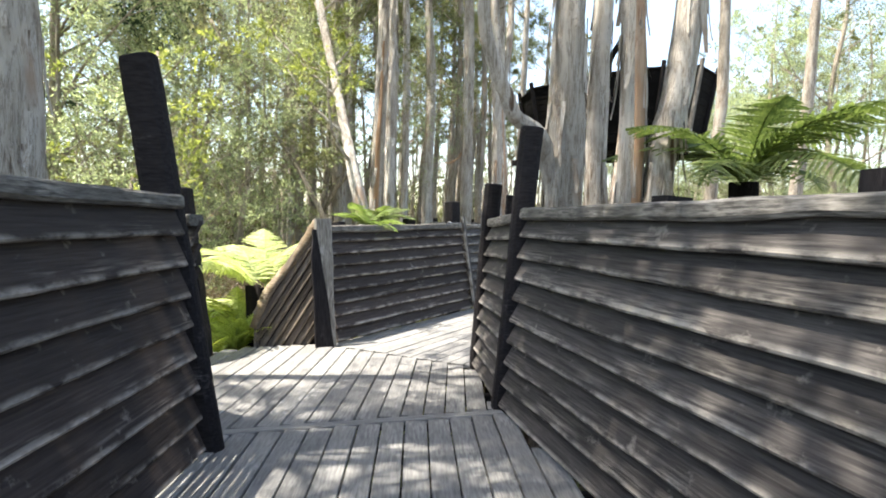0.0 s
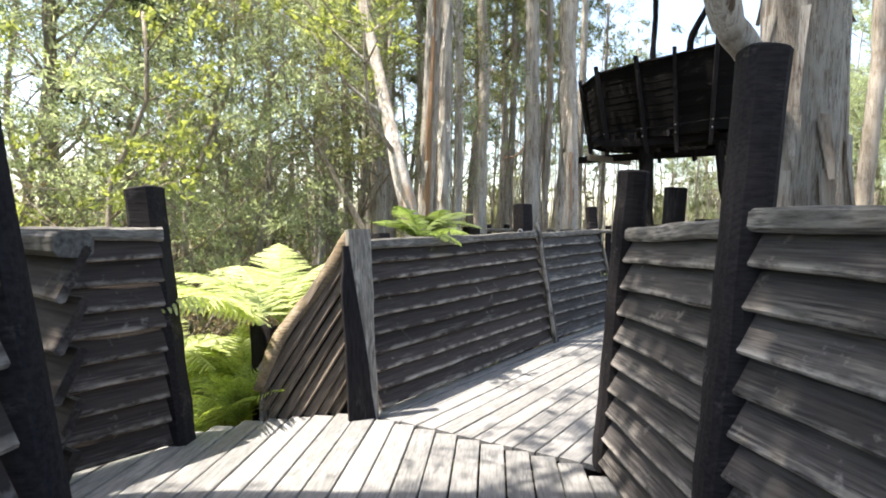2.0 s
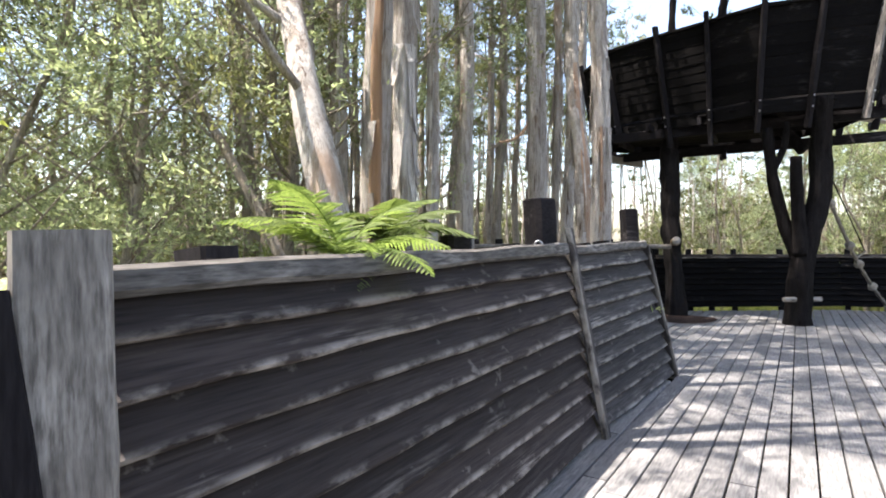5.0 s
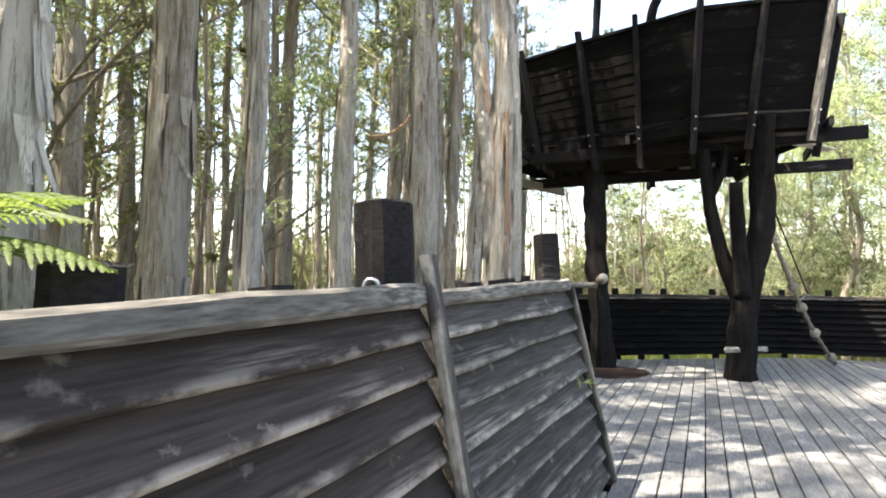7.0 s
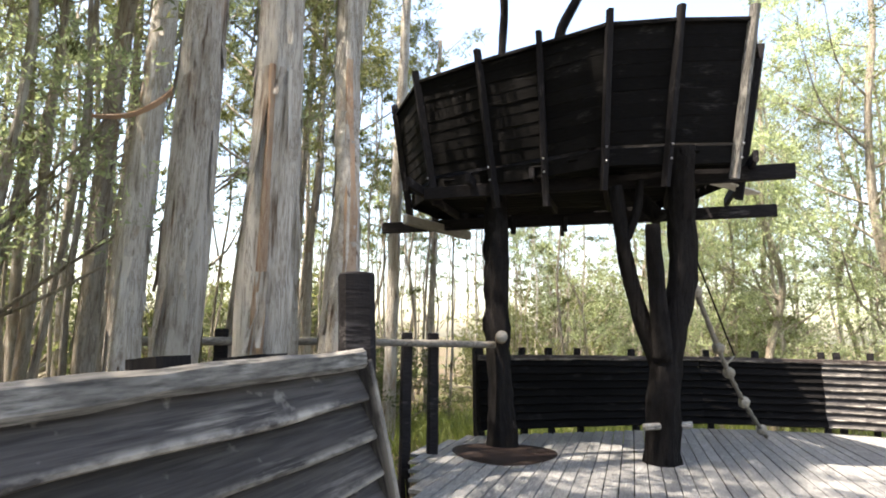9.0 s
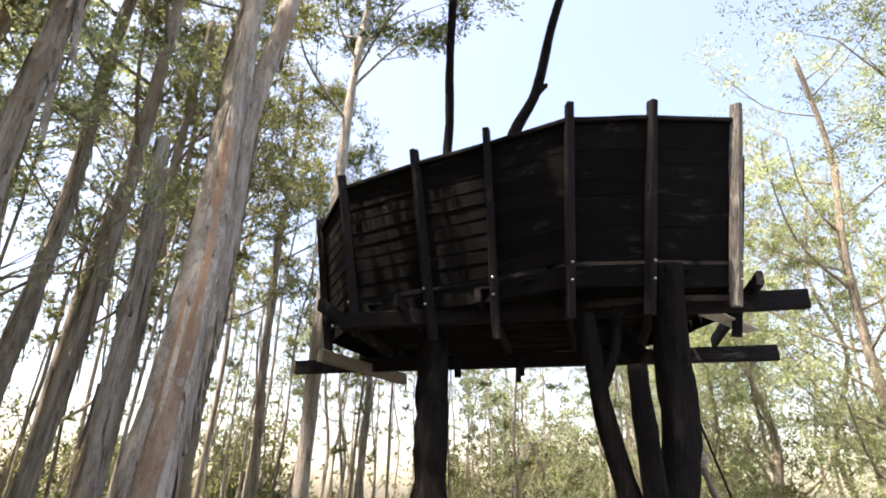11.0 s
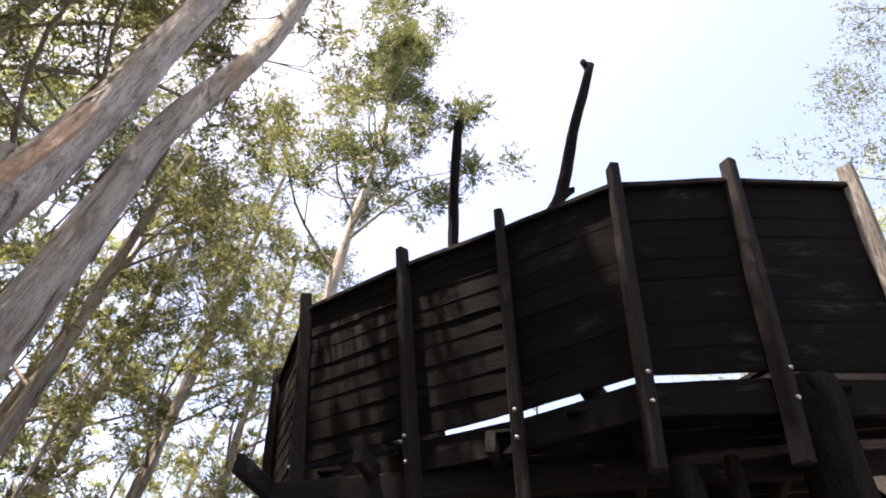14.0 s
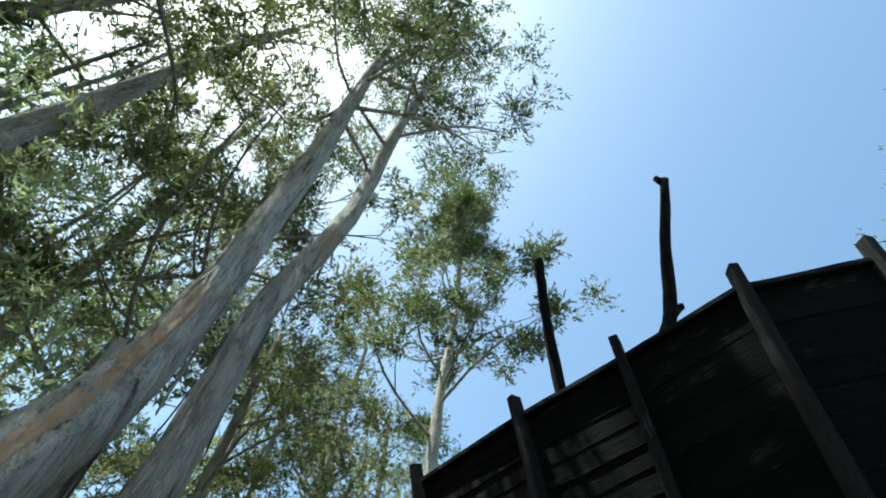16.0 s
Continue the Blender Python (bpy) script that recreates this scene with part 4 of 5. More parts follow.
tree("paperbark_tree", (-1.13, 9.66, G0), lean_line(13, 0.05, 0.1, 0.05, 59), 0.125, 0.05, M_PAPER, M_LEAF3, 59, 8, 0.62, 1.7, 900, bare=0.28, peeled=(-110, -55, 0.9, 5.2), label="paperbark trunk with an orange seam of peeled bark", sides=20, step=0.25)
tree("paperbark_tree", (1.11, 12.03, G0), [(0, 0, 0), (0.02, 0, 2.6), (0.0, 0.0, 4.2), (-0.1, 0.1, 7), (-0.2, 0.2, 10), (-0.3, 0.3, 14)], 0.12, 0.06, M_PAPER, M_LEAF, 31, 12, 0.5, 2.2, 980, bare=0.25, peeled=(-118, -84, 0.6, 3.6), label="paperbark tree with an orange strip of freshly peeled bark", sides=22, step=0.2)
tree("paperbark_tree", (1.56, 14.8, G0), [(0, 0, 0), (0.05, 0.08, 2.2), (0.07, 0.42, 3.6), (0.03, 0.82, 4.8), (0.0, 0.96, 5.8), (-0.03, 1.0, 8.7), (-0.1, 1.0, 11), (-0.25, 1.05, 16)], 0.15, 0.07, M_PAPER, M_LEAF, 32, 12, 0.6, 2.0, 980, bare=0.2, peeled=(-105, -45, 1.2, 5.6), label="tall leaning paperbark tree with peeling bark", sides=22, step=0.2, dead=2)
tree("paperbark_tree", (1.46, 15.95, G0), [(0, 0, 0), (0.08, 0.1, 2.6), (0.20, 0.2, 4.4), (0.22, 0.25, 6.1), (0.38, 0.36, 7.4), (0.44, 0.5, 8.8), (0.58, 0.42, 11.5), (0.9, 0.45, 15.5)], 0.13, 0.06, M_PAPER, M_LEAF, 33, 9, 0.66, 1.9, 980, bare=0.2, label=BIG, sides=22, step=0.2, dead=1)
tree("slender_gum_tree", (2.95, 21.4, G0), [(0, 0, 0), (0.02, 0.0, 5), (0.06, -0.2, 8.2), (0.14, -0.1, 11), (0.35, 0.1, 14), (0.5, 0.2, 21)], 0.15, 0.05, M_PAPER, M_LEAF, 34, 26, 0.46, 1.75, 1300, wide=0.019, leaf=0.105, clump=0.5, per_tip=2, bare=0.22, label="tall slender gum tree with a narrow airy crown", sides=16, step=0.3)

tree("tea_tree", (13.3, 18.9, G0), lean_line(12, -0.6, -0.3, 0.3, 701), 0.13, 0.05, M_TWIG, M_FEATHER, 701, 20, 0.2, 2.4, 840, bare=0.15, label="bushy grey-green tea tree beyond the round fence", sides=12)
tree("tea_tree", (14.8, 15.6, G0), lean_line(16, -1.2, -0.8, 0.3, 702), 0.17, 0.06, M_PAPER2, M_LEAF, 702, 20, 0.35, 2.8, 930, bare=0.15, label="tall tea tree leaning over the round fence", sides=12)
tree("tea_tree", (11.6, 20.6, G0), lean_line(9, 0.4, 0.3, 0.3, 703), 0.10, 0.04, M_TWIG, M_FEATHER, 703, 16, 0.25, 2.0, 780, bare=0.15, label="bushy grey-green tea tree beyond the round fence", sides=10)


def hanging_strip():
    root = thing("hanging_bark", (0.42, 12.98, 2.95), "reddish strip of torn bark hanging off a trunk", "bark strip")
    p = curve_path([(0.0, 0.0, 0.12), (-0.08, -0.05, 0.0), (-0.22, -0.08, -0.10), (-0.40, -0.10, -0.13)], 0.05)
    verts, faces = [], []
    for i, c in enumerate(p):
        w = 0.035 * (1 - i / len(p) * 0.7)
        verts += [c + Vector((0, 0.012, w)), c + Vector((0, -0.012, 0)), c + Vector((0, 0.004, -w))]
    for i in range(len(p) - 1):
        k = i * 3
        faces += [(k, k + 1, k + 4, k + 3), (k + 1, k + 2, k + 5, k + 4)]
    child("strip", mesh_of("strip", verts, faces, M_PEEL), root)
    return root


hanging_strip()

tree("bent_tea_tree", (-1.75, 10.3, G0), [(0, 0, 0), (-0.15, 0.1, 1.6), (-0.8, 0.4, 2.9), (-2.0, 1.0, 4.6), (-3.0, 1.4, 6.2)], 0.06, 0.025, M_TWIG, M_SHRUB, 711, 9, 0.5, 1.4, 420, leaf=0.08, wide=0.012, label="thin bare-stemmed tea tree leaning across the bushes", sides=10, dead=2)
tree("bent_tea_tree", (-4.7, 8.0, G0), [(0, 0, 0), (0.1, 0.1, 1.2), (0.35, 0.0, 1.9), (0.25, 0.2, 2.7), (0.6, 0.3, 3.6), (0.5, 0.4, 4.6)], 0.05, 0.02, M_TWIG, M_LEAF2, 712, 11, 0.3, 1.2, 220, leaf=0.07, wide=0.02, label="twisted yellow-green shrub tree with crooked stems", sides=10)
tree("dark_conifer", (-8.3, 12.2, G0), lean_line(11, 0.2, 0.1, 0.1, 713), 0.16, 0.04, M_TWIG, M_LEAFDARK, 713, 22, 0.3, 2.6, 800, wide=0.03, leaf=0.13, label="dense dark blue-green conifer behind the bushes", sides=10, clump=0.6, crown_label="dense dark needle sprays")

# the wood around: a few kinds, set out again and again
KINDS, POLES = [], []
for k in range(6):
    h = (13, 15, 12, 16, 14, 11)[k]
    KINDS.append(tree("forest_tree", (-60 - 4 * k, -60, G0), lean_line(h, random.Random(k).uniform(-0.8, 0.8), random.Random(k + 9).uniform(-0.8, 0.8), 0.15, k), 0.08 + 0.012 * k, 0.03, M_PAPER2,
                      (M_LEAF, M_LEAF3, M_LEAF, M_LEAF2, M_LEAF3, M_LEAF)[k], 200 + k, 9, (0.35, 0.5, 0.45, 0.55, 0.4, 0.3)[k], 1.7, 500, 2, 0.10, 0.019, 9,
                      "slim straight forest tree with shaggy bark and sparse crown", 0.2, 1.0, 0, 0.6, bare=0.5))


for k in range(4):
    POLES.append(tree("pole_tree", (-60 - 4 * k, -80, G0), lean_line((11, 13, 12, 10)[k], (0.3, -0.5, 0.6, 0.2)[k], (0.4, 0.3, -0.5, 0.5)[k], 0.18, 20 + k), (0.05, 0.07, 0.06, 0.045)[k], 0.02, (M_PAPER2, M_PAPER, M_TWIG, M_TWIG)[k],
                      (M_FEATHER, M_LEAF3, M_LEAF, M_LEAF3)[k], 230 + k, 9, (0.5, 0.6, 0.45, 0.22)[k], 1.15, 480, 1, 0.10, 0.018, 7, "thin straight pole-like forest tree with a small crown", 0.15, 1.0, 0, 0.8, bare=0.55))

FEATHER = []
for k in range(4):
    FEATHER.append(tree("tea_tree", (-60 - 4 * k, -100, G0), lean_line((7.5, 9.0, 6.0, 8.0)[k], (0.6, -0.5, 0.9, 0.3)[k], (0.4, 0.3, -0.4, 0.6)[k], 0.25, 40 + k), (0.07, 0.085, 0.06, 0.075)[k], 0.02, M_TWIG,
                        (M_FEATHER, M_LEAF3, M_FEATHER, M_FEATHER)[k], 260 + k, 20, (0.16, 0.22, 0.14, 0.25)[k], 1.9, 720, 2, 0.07, 0.012, 8, "feathery grey-green tea tree with drooping leaf sprays", 0.15, 0.75, 1, 0.5, 0.55, bare=0.45))


def bush(name, place, seed, size, mat, label, n=26, leaves=260, leaf=0.10, wide=0.02):
    r = random.Random(seed)
    rng = np.random.default_rng(seed)
    root = thing(name, place, label, "bush")
    rows, twigs = [], []
    for k in range(n):
        a, e = r.uniform(0, 6.28), r.uniform(0.15, 1.45)
        ln = size * r.uniform(0.6, 1.15)
        end = Vector((math.cos(a) * math.cos(e) * ln * 0.75, math.sin(a) * math.cos(e) * ln * 0.75, math.sin(e) * ln * 1.0))
        mid = end * 0.5 + Vector((r.uniform(-0.3, 0.3), r.uniform(-0.3, 0.3), r.uniform(0, 0.25))) * size * 0.4
        p = curve_path([(0, 0, 0), mid, end], size * 0.2)
        twigs.append((p, 0.012 * size, 0.003 * size))
        rows += sprays(rng, [tuple(end), tuple(mid.lerp(end, 0.5))], 3, 0.17 * size, 0.6, leaves / 6)
    child("branchwork", twig_mesh(twigs, M_TWIG, 5), root)
    child("foliage", quads_mesh("foliage", leaf_cloud(rng, rows, leaf, wide), mat), root)
    return root


BUSHES = [bush("tea_tree_bush", (-60 - 4 * k, -70, G0), 400 + k, (2.2, 3.0, 2.6, 3.6)[k], (M_SHRUB, M_FEATHER, M_LEAF2, M_FEATHER)[k],
               "bushy pale green tea-tree shrub with twiggy stems", 40, 300, 0.085, 0.015) for k in range(4)]
FAR = [bush("forest_shrub", (-60 - 4 * k, -90, G0), 440 + k, (3.4, 4.4, 3.8)[k], (M_LEAF, M_LEAF3, M_FEATHER)[k],
            "tall leafy forest shrub between the trunks", 30, 200, 0.13, 0.028) for k in range(3)]
BRUSH = [bush("dry_brush", (-60 - 4 * k, -110, G0), 480 + k, (1.9, 2.4)[k], M_BROWNLEAF,
              "tangled dry brown brush with bare grey twigs", 42, 80, 0.06, 0.012) for k in range(2)]


def scatter():
    r = random.Random(77)
    spots = []

    def free(x, y, gap):
        if all((x - a) ** 2 + (y - b) ** 2 > gap * gap for a, b in spots):
            spots.append((x, y))
            return True
        return False

    def put(kinds, x, y, s):
        ob = kinds[r.randrange(len(kinds))]
        m = pose(x, y, G0, r.uniform(-2.5, 2.5), r.uniform(-2.5, 2.5), r.uniform(0, 360)) @ Matrix.Diagonal((s, s, s * r.uniform(0.9, 1.15), 1))
        copy_thing(ob, m)

    # the thicket north-west of the gully: feathery tea trees over dry brush
    for x, y, k, s in [(-3.9, 11.4, 0, 0.95), (-2.9, 12.4, 1, 1.0), (-5.3, 10.6, 2, 1.0), (-5.0, 13.2, 0, 1.1), (-6.9, 10.2, 3, 0.95), (-7.6, 13.6, 0, 1.2), (-3.3, 14.6, 1, 1.15), (-6.2, 15.6, 1, 1.2),
                       (-9.6, 9.4, 2, 1.2), (-10.4, 13.0, 3, 1.25), (-4.6, 17.2, 1, 1.2), (-8.8, 17.0, 0, 1.3), (-12.6, 10.6, 0, 1.3), (-2.0, 16.6, 3, 1.1), (-7.4, 7.4, 2, 0.8), (-11.0, 6.4, 3, 1.0), (-6.2, 19.4, 3, 1.3), (-12.0, 16.5, 1, 1.4)]:
        copy_thing(FEATHER[k], pose(x, y, G0, r.uniform(-3, 3), r.uniform(-3, 3), r.uniform(0, 360)) @ Matrix.Diagonal((s, s, s, 1)))
    for x, y, s in [(-4.3, 8.9, 0.9), (-5.4, 8.2, 1.0), (-6.4, 9.0, 1.1), (-3.5, 9.9, 0.9), (-4.9, 9.6, 1.0), (-7.6, 8.4, 1.1), (-2.6, 10.9, 0.8), (-6.3, 6.6, 0.9), (-8.4, 6.8, 1.1), (-5.8, 11.4, 1.1), (-2.2, 9.6, 0.7)]:
        put(BRUSH, x, y, s)
    for x, y, s, k in [(-5.7, 7.4, 0.8, 0), (-6.6, 8.2, 1.1, 2), (-4.4, 10.6, 0.7, 1), (-7.6, 9.8, 1.1, 0), (-2.6, 11.8, 0.7, 2), (-9.0, 8.4, 1.2, 3), (-6.8, 5.2, 0.8, 0), (-8.6, 11.0, 1.0, 1), (-9.6, 5.4, 1.2, 2), (-7.2, 12.0, 0.9, 2)]:
        copy_thing(BUSHES[k], pose(x, y, G0, 0, 0, r.uniform(0, 360)) @ Matrix.Diagonal((s, s, s, 1)))
    # the dense wood, north-west
    for _ in range(52):
        x, y = r.uniform(-18, -1.5), r.uniform(15, 32)
        if (x > -2.6 and y < 17) or (x < -4 and y < 21):
            continue
        if free(x, y, 1.3):
            put(KINDS, x, y, r.uniform(0.75, 1.15))
    for _ in range(46):
        x, y = r.uniform(-6.5, -1.2), r.uniform(13.5, 24)
        if free(x, y, 0.7):
            put(POLES, x, y, r.uniform(0.8, 1.1))
    for _ in range(16):
        x, y = r.uniform(-16, -3), r.uniform(20, 32)
        if free(x, y, 1.3):
            put([FAR[0], FAR[1]], x, y, r.uniform(1.0, 1.6))
    # north, behind the round fence
    for _ in range(34):
        x, y = r.uniform(-2, 22), r.uniform(20.5, 42)
        if free(x, y, 1.4) and not (2.2 < x < 9.2 and y < 22):
            put(KINDS, x, y, r.uniform(0.6, 0.9) if x < 9 else r.uniform(0.55, 0.8))
    for _ in range(90):
        x, y = r.uniform(-2, 19), r.uniform(20.5, 36)
        if free(x, y, 0.6) and not (2.2 < x < 9.2 and y < 21.8):
            put(POLES, x, y, r.uniform(0.65, 0.95))
    for _ in range(30):
        x, y = r.uniform(-3, 20), r.uniform(22.0, 32)
        if free(x, y, 0.9):
            put([FAR[0], FAR[1]], x, y, r.uniform(0.5, 0.85))
    for _ in range(24):
        x, y = r.uniform(-10, 26), r.uniform(33, 42)
        if free(x, y, 1.0):
            put([FAR[0], FAR[1]], x, y, r.uniform(1.0, 1.5))
    # north-east, beyond the round fence: feathery pale trees
    for x, y, k, s in [(10.6, 21.0, 0, 0.8), (12.6, 20.6, 2, 0.9), (14.6, 18.4, 0, 1.0), (16.2, 20.8, 1, 1.15), (13.6, 23.6, 0, 1.1), (18.5, 17.0, 0, 1.2), (9.4, 24.4, 2, 0.9), (16.8, 14.0, 3, 1.0), (20, 22, 0, 1.3), (11.8, 22.6, 2, 1.1), (14.4, 21.2, 0, 1.25), (17.4, 18.8, 2, 1.4), (12.9, 18.6, 2, 0.75), (15.4, 24.4, 1, 1.2)]:
        copy_thing(FEATHER[k], pose(x, y, G0, r.uniform(-3, 3), r.uniform(-3, 3), r.uniform(0, 360)) @ Matrix.Diagonal((s, s, s, 1)))
    # east and behind
    for _ in range(14):
        x, y = r.uniform(16, 30), r.uniform(-4, 22)
        if free(x, y, 2.2):
            put(KINDS, x, y, r.uniform(0.7, 1.0))
    for _ in range(5):
        x, y = r.uniform(2.6, 9), r.uniform(-6, 3.2)
        if free(x, y, 2.2):
            put(KINDS, x, y, r.uniform(0.7, 1.0))
    for _ in range(8):
        x, y = r.uniform(-12, -3.4), r.uniform(-9, 1.5)
        if free(x, y, 1.6):
            put(KINDS, x, y, r.uniform(0.7, 1.0))


scatter()
# trees added mostly out of view, so that their crowns shade the boardwalk
for i, (x, y) in enumerate([(-4.5, 3.7), (-5.3, 2.9), (-4.3, 2.5), (-3.1, 0.9), (-4.2, 1.9), (-3.3, -1.3), (-2.8, -3.4), (-4.6, -0.4), (2.9, 1.2), (2.6, -2.0)]):
    tree("paperbark_tree", (x, y, G0), lean_line(12.5, 1.2 if x < 0 else -0.6, 0.1, 0.1, 500 + i), 0.13, 0.05, M_PAPER2, M_LEAF, 500 + i, 12, 0.40, 2.2, 560, leaf=0.10, wide=0.017, bare=0.1, label="paperbark tree added beside the boardwalk to shade it", sides=12)
# added out of view, its leaning crown shades the short east wall
tree("paperbark_tree", (-4.75, 4.9, G0), lean_line(12, 2.6, 0.2, 0.08, 530), 0.12, 0.05, M_PAPER2, M_LEAF, 530, 9, 0.6, 1.6, 480, label="paperbark tree added beside the boardwalk to shade it", sides=12)
for ob in KINDS + POLES + BUSHES + FAR + FEATHER + BRUSH:
    ob.location = (ob.location.x * 0.35 - 2, ob.location.y * 0.35, G0)


# ---- tree ferns ----
def frond_mesh(length, seed, mat, pairs=26):
    rng = np.random.default_rng(seed)
    t = np.linspace(0.0, 1.0, 40)
    droop = 0.55 + 0.2 * rng.random()
    xs = length * (t * 0.95)
    zs = length * (0.60 * t - droop * t ** 2.0 * 1.15)
    out = []
    for i in range(pairs):
        u = 0.10 + 0.88 * i / (pairs - 1)
        x, z = np.interp(u, t, xs), np.interp(u, t, zs)
        dx, dz = np.interp(min(1, u + 0.02), t, xs) - x, np.interp(min(1, u + 0.02), t, zs) - z
        f = np.array([dx, 0, dz]) / (math.hypot(dx, dz) + 1e-9)
        ln = length * 0.29 * math.sin(math.pi * min(1, 0.16 + u * 0.86)) ** 0.8 + 0.02
        for side in (-1, 1):
            d = f * 0.45 + np.array([0, side * 0.9, -0.12 + rng.normal() * 0.08])
            d /= np.linalg.norm(d)
            m = 8
            e = np.cross(d, [0, 0, 1.0])
            e /= np.linalg.norm(e) + 1e-9
            for j in range(m):
                v0, v1 = j / m, (j + 1.25) / m
                sag = np.array([0, 0, -0.16 * ln])
                p0 = np.array([x, 0, z]) + d * ln * v0 + sag * v0 * v0
                p1 = np.array([x, 0, z]) + d * ln * min(1, v1) + sag * v1 * v1
                w0 = length * 0.024 * (1 - v0) ** 0.7 + 0.002
                w1 = w0 * 0.25
                curl = np.array([0, 0, -w0 * 0.35])
                out.append([p0, p0 + e * w0 + curl, p1 + e * w1, p1])
                out.append([p0, p1, p1 - e * w1, p0 - e * w0 + curl])
    path = [Vector((a, 0, b)) for a, b in zip(xs[::3], zs[::3])]
    # the rib as a chain of thin quads, crossed
    for a, b in zip(path[:-1], path[1:]):
        for o in (np.array([0, 0.007, 0]), np.array([0, 0, 0.007])):
            a_, b_ = np.array(a), np.array(b)
            out.append([a_ - o, b_ - o, b_ + o, a_ + o])
    return quads_mesh("frond", np.array(out), mat)


# the same frond in each tone, SHADED being darkened for shade
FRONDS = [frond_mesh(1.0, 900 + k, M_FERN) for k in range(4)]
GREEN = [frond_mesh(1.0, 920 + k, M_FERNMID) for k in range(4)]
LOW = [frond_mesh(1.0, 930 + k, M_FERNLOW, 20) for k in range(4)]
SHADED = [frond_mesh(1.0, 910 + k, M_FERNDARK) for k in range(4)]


def fern(place, size, count, seed, label, low=8, high=42, arc=(0, 360), name="tree_fern", kinds=FRONDS):
    r = random.Random(seed)
    root = thing(name, place, label, "fern")
    for k in range(count):
        a = arc[0] + (arc[1] - arc[0]) * (k + r.uniform(-0.3, 0.3)) / count
        s = size * r.uniform(0.75, 1.1)
        child("frond", kinds[k % 4], root, pose(0, 0, 0, r.uniform(-10, 10), -r.uniform(low, high), a) @ Matrix.Diagonal((s, s, s, 1)))
    if place[2] > 0.2:
        p = [Vector((0, 0, G0 - place[2])), Vector((0.02, 0, (G0 - place[2]) * 0.4)), Vector((0, 0, 0.03))]
        child("stem", tube_mesh("stem", p, [0.10, 0.09, 0.10], M_CHAR, 10, 0.3, seed), root, None, "shaggy dark fern stem")
    return root


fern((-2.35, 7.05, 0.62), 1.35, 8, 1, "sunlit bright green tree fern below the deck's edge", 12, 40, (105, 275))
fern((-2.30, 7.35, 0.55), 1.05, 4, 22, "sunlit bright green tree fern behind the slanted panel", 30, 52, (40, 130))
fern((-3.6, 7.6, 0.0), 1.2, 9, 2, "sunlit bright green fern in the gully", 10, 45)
for i, (x, y, z, q) in enumerate([(-2.45, 6.75, -0.15, 0.62), (-2.75, 6.55, -0.35, 0.6), (-3.05, 6.95, -0.3, 0.7), (-2.6, 7.25, 0.0, 0.7), (-3.4, 6.5, -0.45, 0.6), (-2.35, 6.45, -0.5, 0.5), (-3.0, 6.2, -0.55, 0.55), (-3.7, 7.0, -0.4, 0.7)]):
    fern((x, y, z), q, 16, 30 + i, "low feathery light green fern at the foot of the deck", 15, 75, name="low_fern", kinds=LOW)
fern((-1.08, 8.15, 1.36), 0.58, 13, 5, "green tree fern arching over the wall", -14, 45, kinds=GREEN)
fern((-0.95, 8.95, 1.45), 0.55, 13, 6, "shade-toned feathery green tree fern behind the wall", 0, 45, kinds=SHADED)
fern((2.05, 4.05, 1.78), 1.05, 13, 8, "shade-toned dark green tree fern leaning over the wall", 0, 40, kinds=SHADED)


def sprig():
    rng = np.random.default_rng(3)
    ob = new("leaf_sprig", quads_mesh("leaf_sprig", leaf_cloud(rng, [((0, 0, 0), 0.05, 1.0, 14)], 0.07, 0.006), M_FERN))
    ob.location = (1.62, 11.70, 0.80)
    return tagged(ob, "small yellow-green sprig growing from the wall", "sprig")


sprig()


def grass_patch(cx, cy, rx, ry, n, seed, name="undergrowth"):
    rng = np.random.default_rng(seed)
    p = np.stack([cx + rng.normal(size=n) * rx, cy + rng.normal(size=n) * ry, np.full(n, -0.68)], axis=1)
    d = rng.normal(size=(n, 3)) * 0.45
    d[:, 2] = 1.0
    s = np.cross(d, rng.normal(size=(n, 3)))
    s /= np.linalg.norm(s, axis=1)[:, None]
    ln = 0.2 + 0.5 * rng.random((n, 1))
    w = 0.012
    pts = np.stack([p - s * w, p + s * w, p + d * ln * 0.6 + s * w * 0.6, p + d * ln], axis=1)
    ob = new(name, quads_mesh(name, pts, M_LEAF2))
    return tagged(ob, "mixed green grassy undergrowth on the forest floor", "undergrowth", kind="stuff")


grass_patch(-4.5, 7.5, 2.2, 2.5, 9000, 5)
grass_patch(1.0, 22, 6, 2.5, 7000, 6)
grass_patch(9, 22, 5, 1.5, 5000, 7)


# ---- deck, board by board ----
deck = thing("deck", (0, 0, 0), "sun-bleached grey timber boardwalk and round deck", "deck", "", "structure")


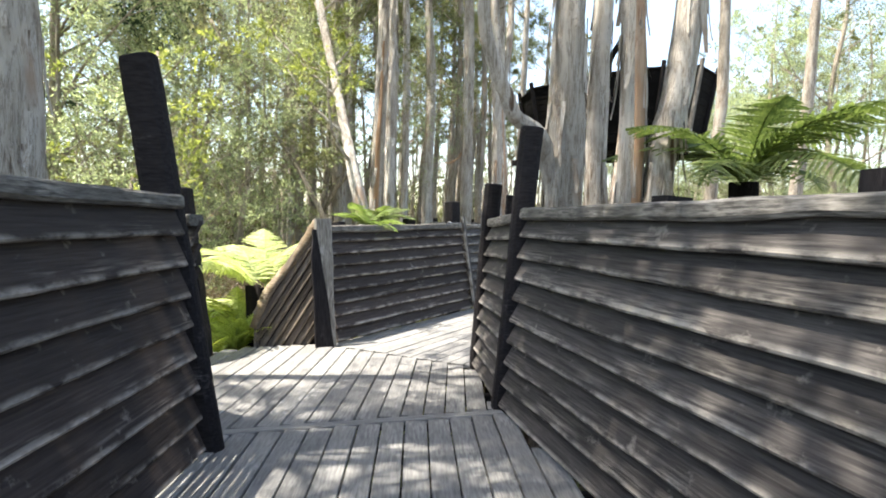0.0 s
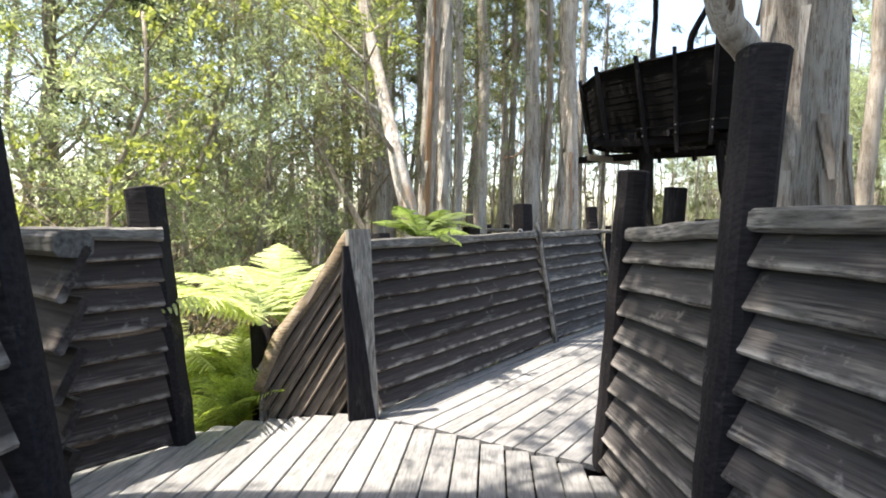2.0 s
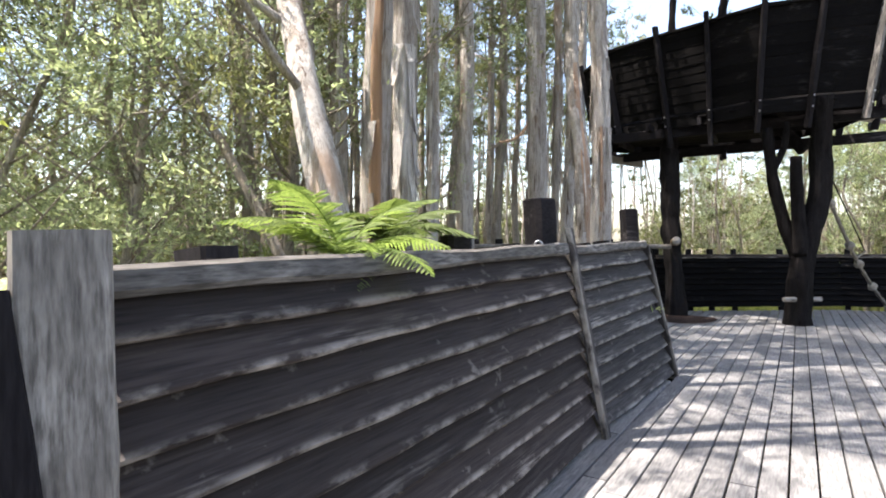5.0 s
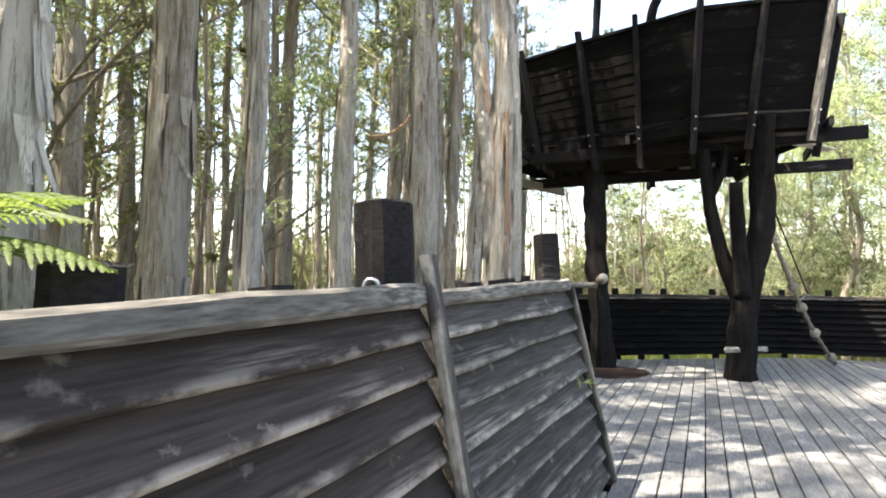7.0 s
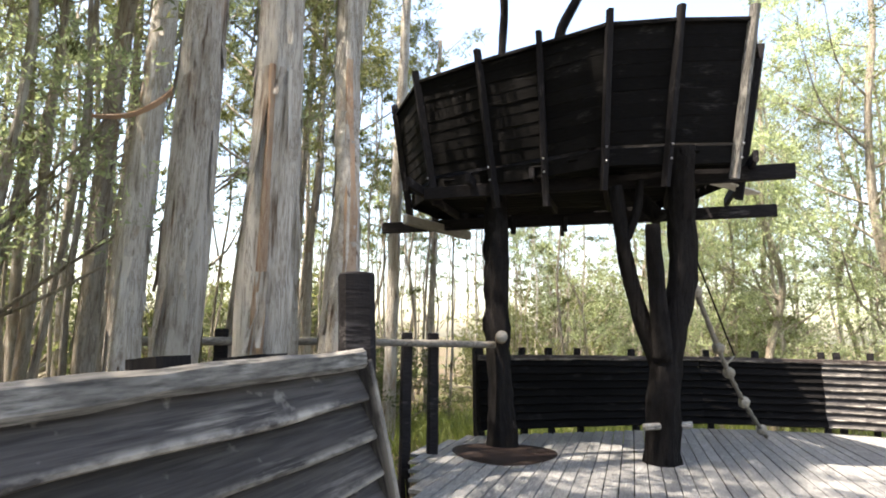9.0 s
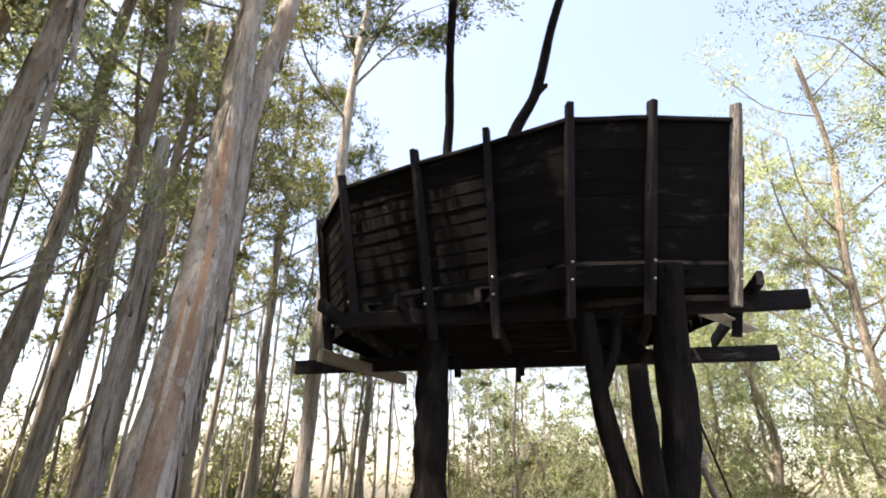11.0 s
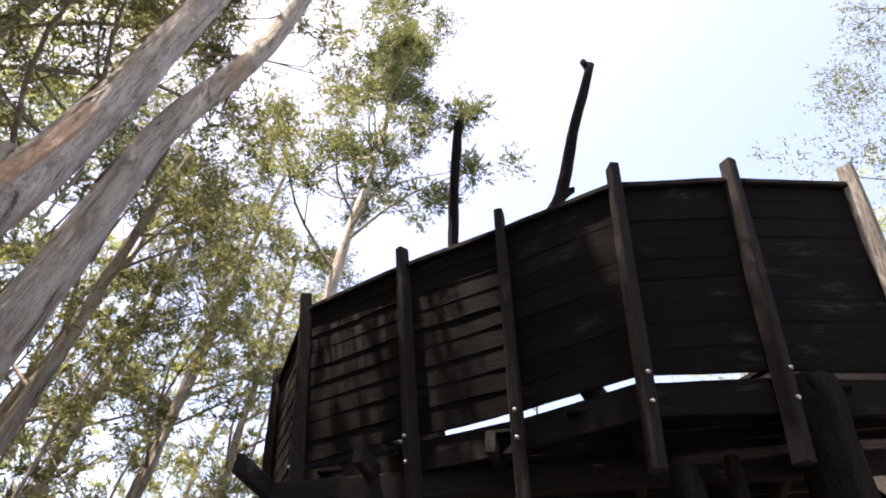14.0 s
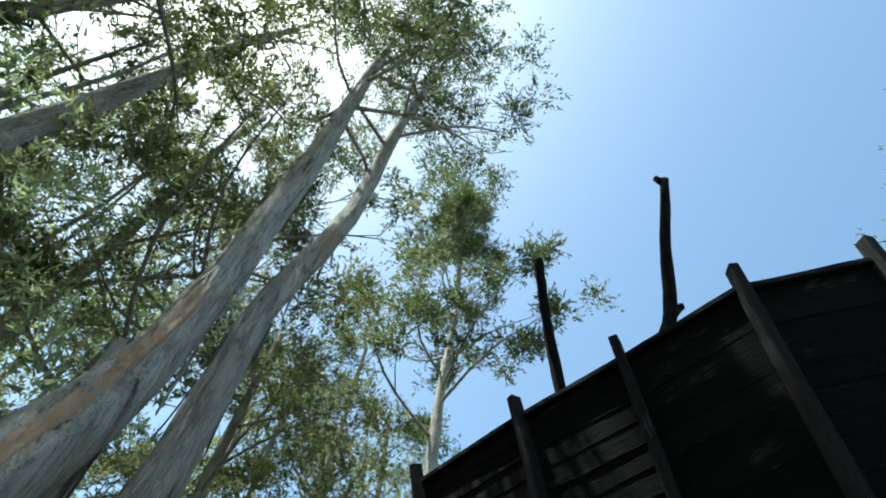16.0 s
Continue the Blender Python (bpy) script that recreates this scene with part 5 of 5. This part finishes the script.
def lay(poly, turn, seed, pitch=0.168, lengths=None, z=0.0):
    a = radians(turn)
    d = Vector((math.sin(a), math.cos(a)))
    s = Vector((d.y, -d.x))
    r = random.Random(seed)
    proj = [Vector(p).dot(s) for p in poly]
    k0, k1 = int(min(proj) / pitch) - 1, int(max(proj) / pitch) + 1
    for k in range(k0, k1 + 1):
        o = s * (k + 0.5) * pitch
        for t0, t1 in line_hits(tuple(o), tuple(d), poly):
            cuts = [t0]
            if lengths:
                t = t0 + r.uniform(0.4, 1.0) * lengths
                while t < t1 - 0.5:
                    cuts.append(t)
                    t += lengths * r.uniform(0.85, 1.1)
            cuts.append(t1)
            for u0, u1 in zip(cuts[:-1], cuts[1:]):
                if u1 - u0 < 0.06:
                    continue
                p, q = o + d * (u0 + 0.003), o + d * (u1 - 0.003)
                m = Matrix(((d.x, 0, s.x, p.x), (d.y, 0, s.y, p.y), (0, 1, 0, z - 0.019 + r.uniform(-0.0025, 0.0025)), (0, 0, 0, 1)))
                me = plank_mesh(u1 - u0 - 0.006, pitch - 0.012, 0.036, M_DECK, seed + k * 7 + len(cuts), 0.0018, 3, 1.0, 0.004)
                m.translation -= Vector((s.x, s.y, 0)) * (pitch - 0.010) / 2
                child("deck_board", me, deck, m)


lay([(-1.66, -3.2), (1.75, -3.2), (1.6, -0.1), (0.46, 4.40), (-1.66, 3.82)], -2.0, 11)
lay([(-1.66, 3.93), (0.44, 4.51), (0.27, 5.83), (-1.45, 6.76), (-2.2, 6.52), (-2.65, 6.18), (-3.4, 4.8), (-1.75, 3.88)], 2.0, 12)
lay([(-1.36, 6.73), (0.34, 5.845), (4.6, 5.3), (9.2, 6.4), (12.9, 9.4), (13.45, 13.2), (12.35, 16.2), (10.65, 17.8), (9.5, 18.35), (8.3, 18.72), (3.9, 18.45), (2.8, 17.5), (1.87, 11.95), (0.52, 9.86), (-1.28, 6.76)], 31.0, 13, 0.16, 5.2)
beam("cross_board", (-1.66, 3.875, -0.016), (0.44, 4.455, -0.016), 0.10, 0.036, M_DECK, deck, (0, 0, 1), 3)


def underframe():
    root = thing("deck_frame", (0, 0, -0.1), "dark timber joists and posts under the deck", "frame", "", "structure")
    for k in range(16):
        y = -3.0 + k * 0.62
        beam("joist", (-1.7 if y < 4 else -2.3, y, -0.10), (1.7 if y < 4 else 0.4, y, -0.10), 0.06, 0.12, M_POST, root, (0, 0, 1), k, cuts=2)
    for k in range(22):
        o = Vector((0.2, 6.0)) + Vector((0.515, 0.857)) * k * 0.62
        t = line_hits(tuple(o), (0.857, -0.515), [(-1.36, 6.55), (0.31, 5.7), (4.6, 5.3), (9.2, 6.5), (12.8, 9.4), (13.4, 13.2), (12.2, 16.2), (10.5, 17.7), (9.4, 18.2), (8.2, 18.6), (3.9, 18.3), (2.9, 17.4), (1.9, 11.9), (0.6, 9.9)])
        for t0, t1 in t:
            p, q = o + Vector((0.857, -0.515)) * t0, o + Vector((0.857, -0.515)) * t1
            beam("joist", (p.x, p.y, -0.10), (q.x, q.y, -0.10), 0.06, 0.12, M_POST, root, (0, 0, 1), k + 40, cuts=2)
    for x, y in [(-1.5, -2), (1.4, -2), (-1.5, 0.5), (1.2, 0.5), (-1.4, 3), (0.7, 3), (-2.2, 5.3), (0.1, 5.3), (0.4, 8.5), (3, 7), (6, 8), (2, 11), (5, 11), (9, 11), (3, 15), (6, 14.5), (9, 15), (4, 18), (7, 18.2), (10, 17.2), (11.5, 13)]:
        beam("stump", (x, y, -0.9), (x, y, -0.16), 0.14, 0.14, M_POST, root, (1, 0, 0), 5, cuts=2)
    return root


underframe()
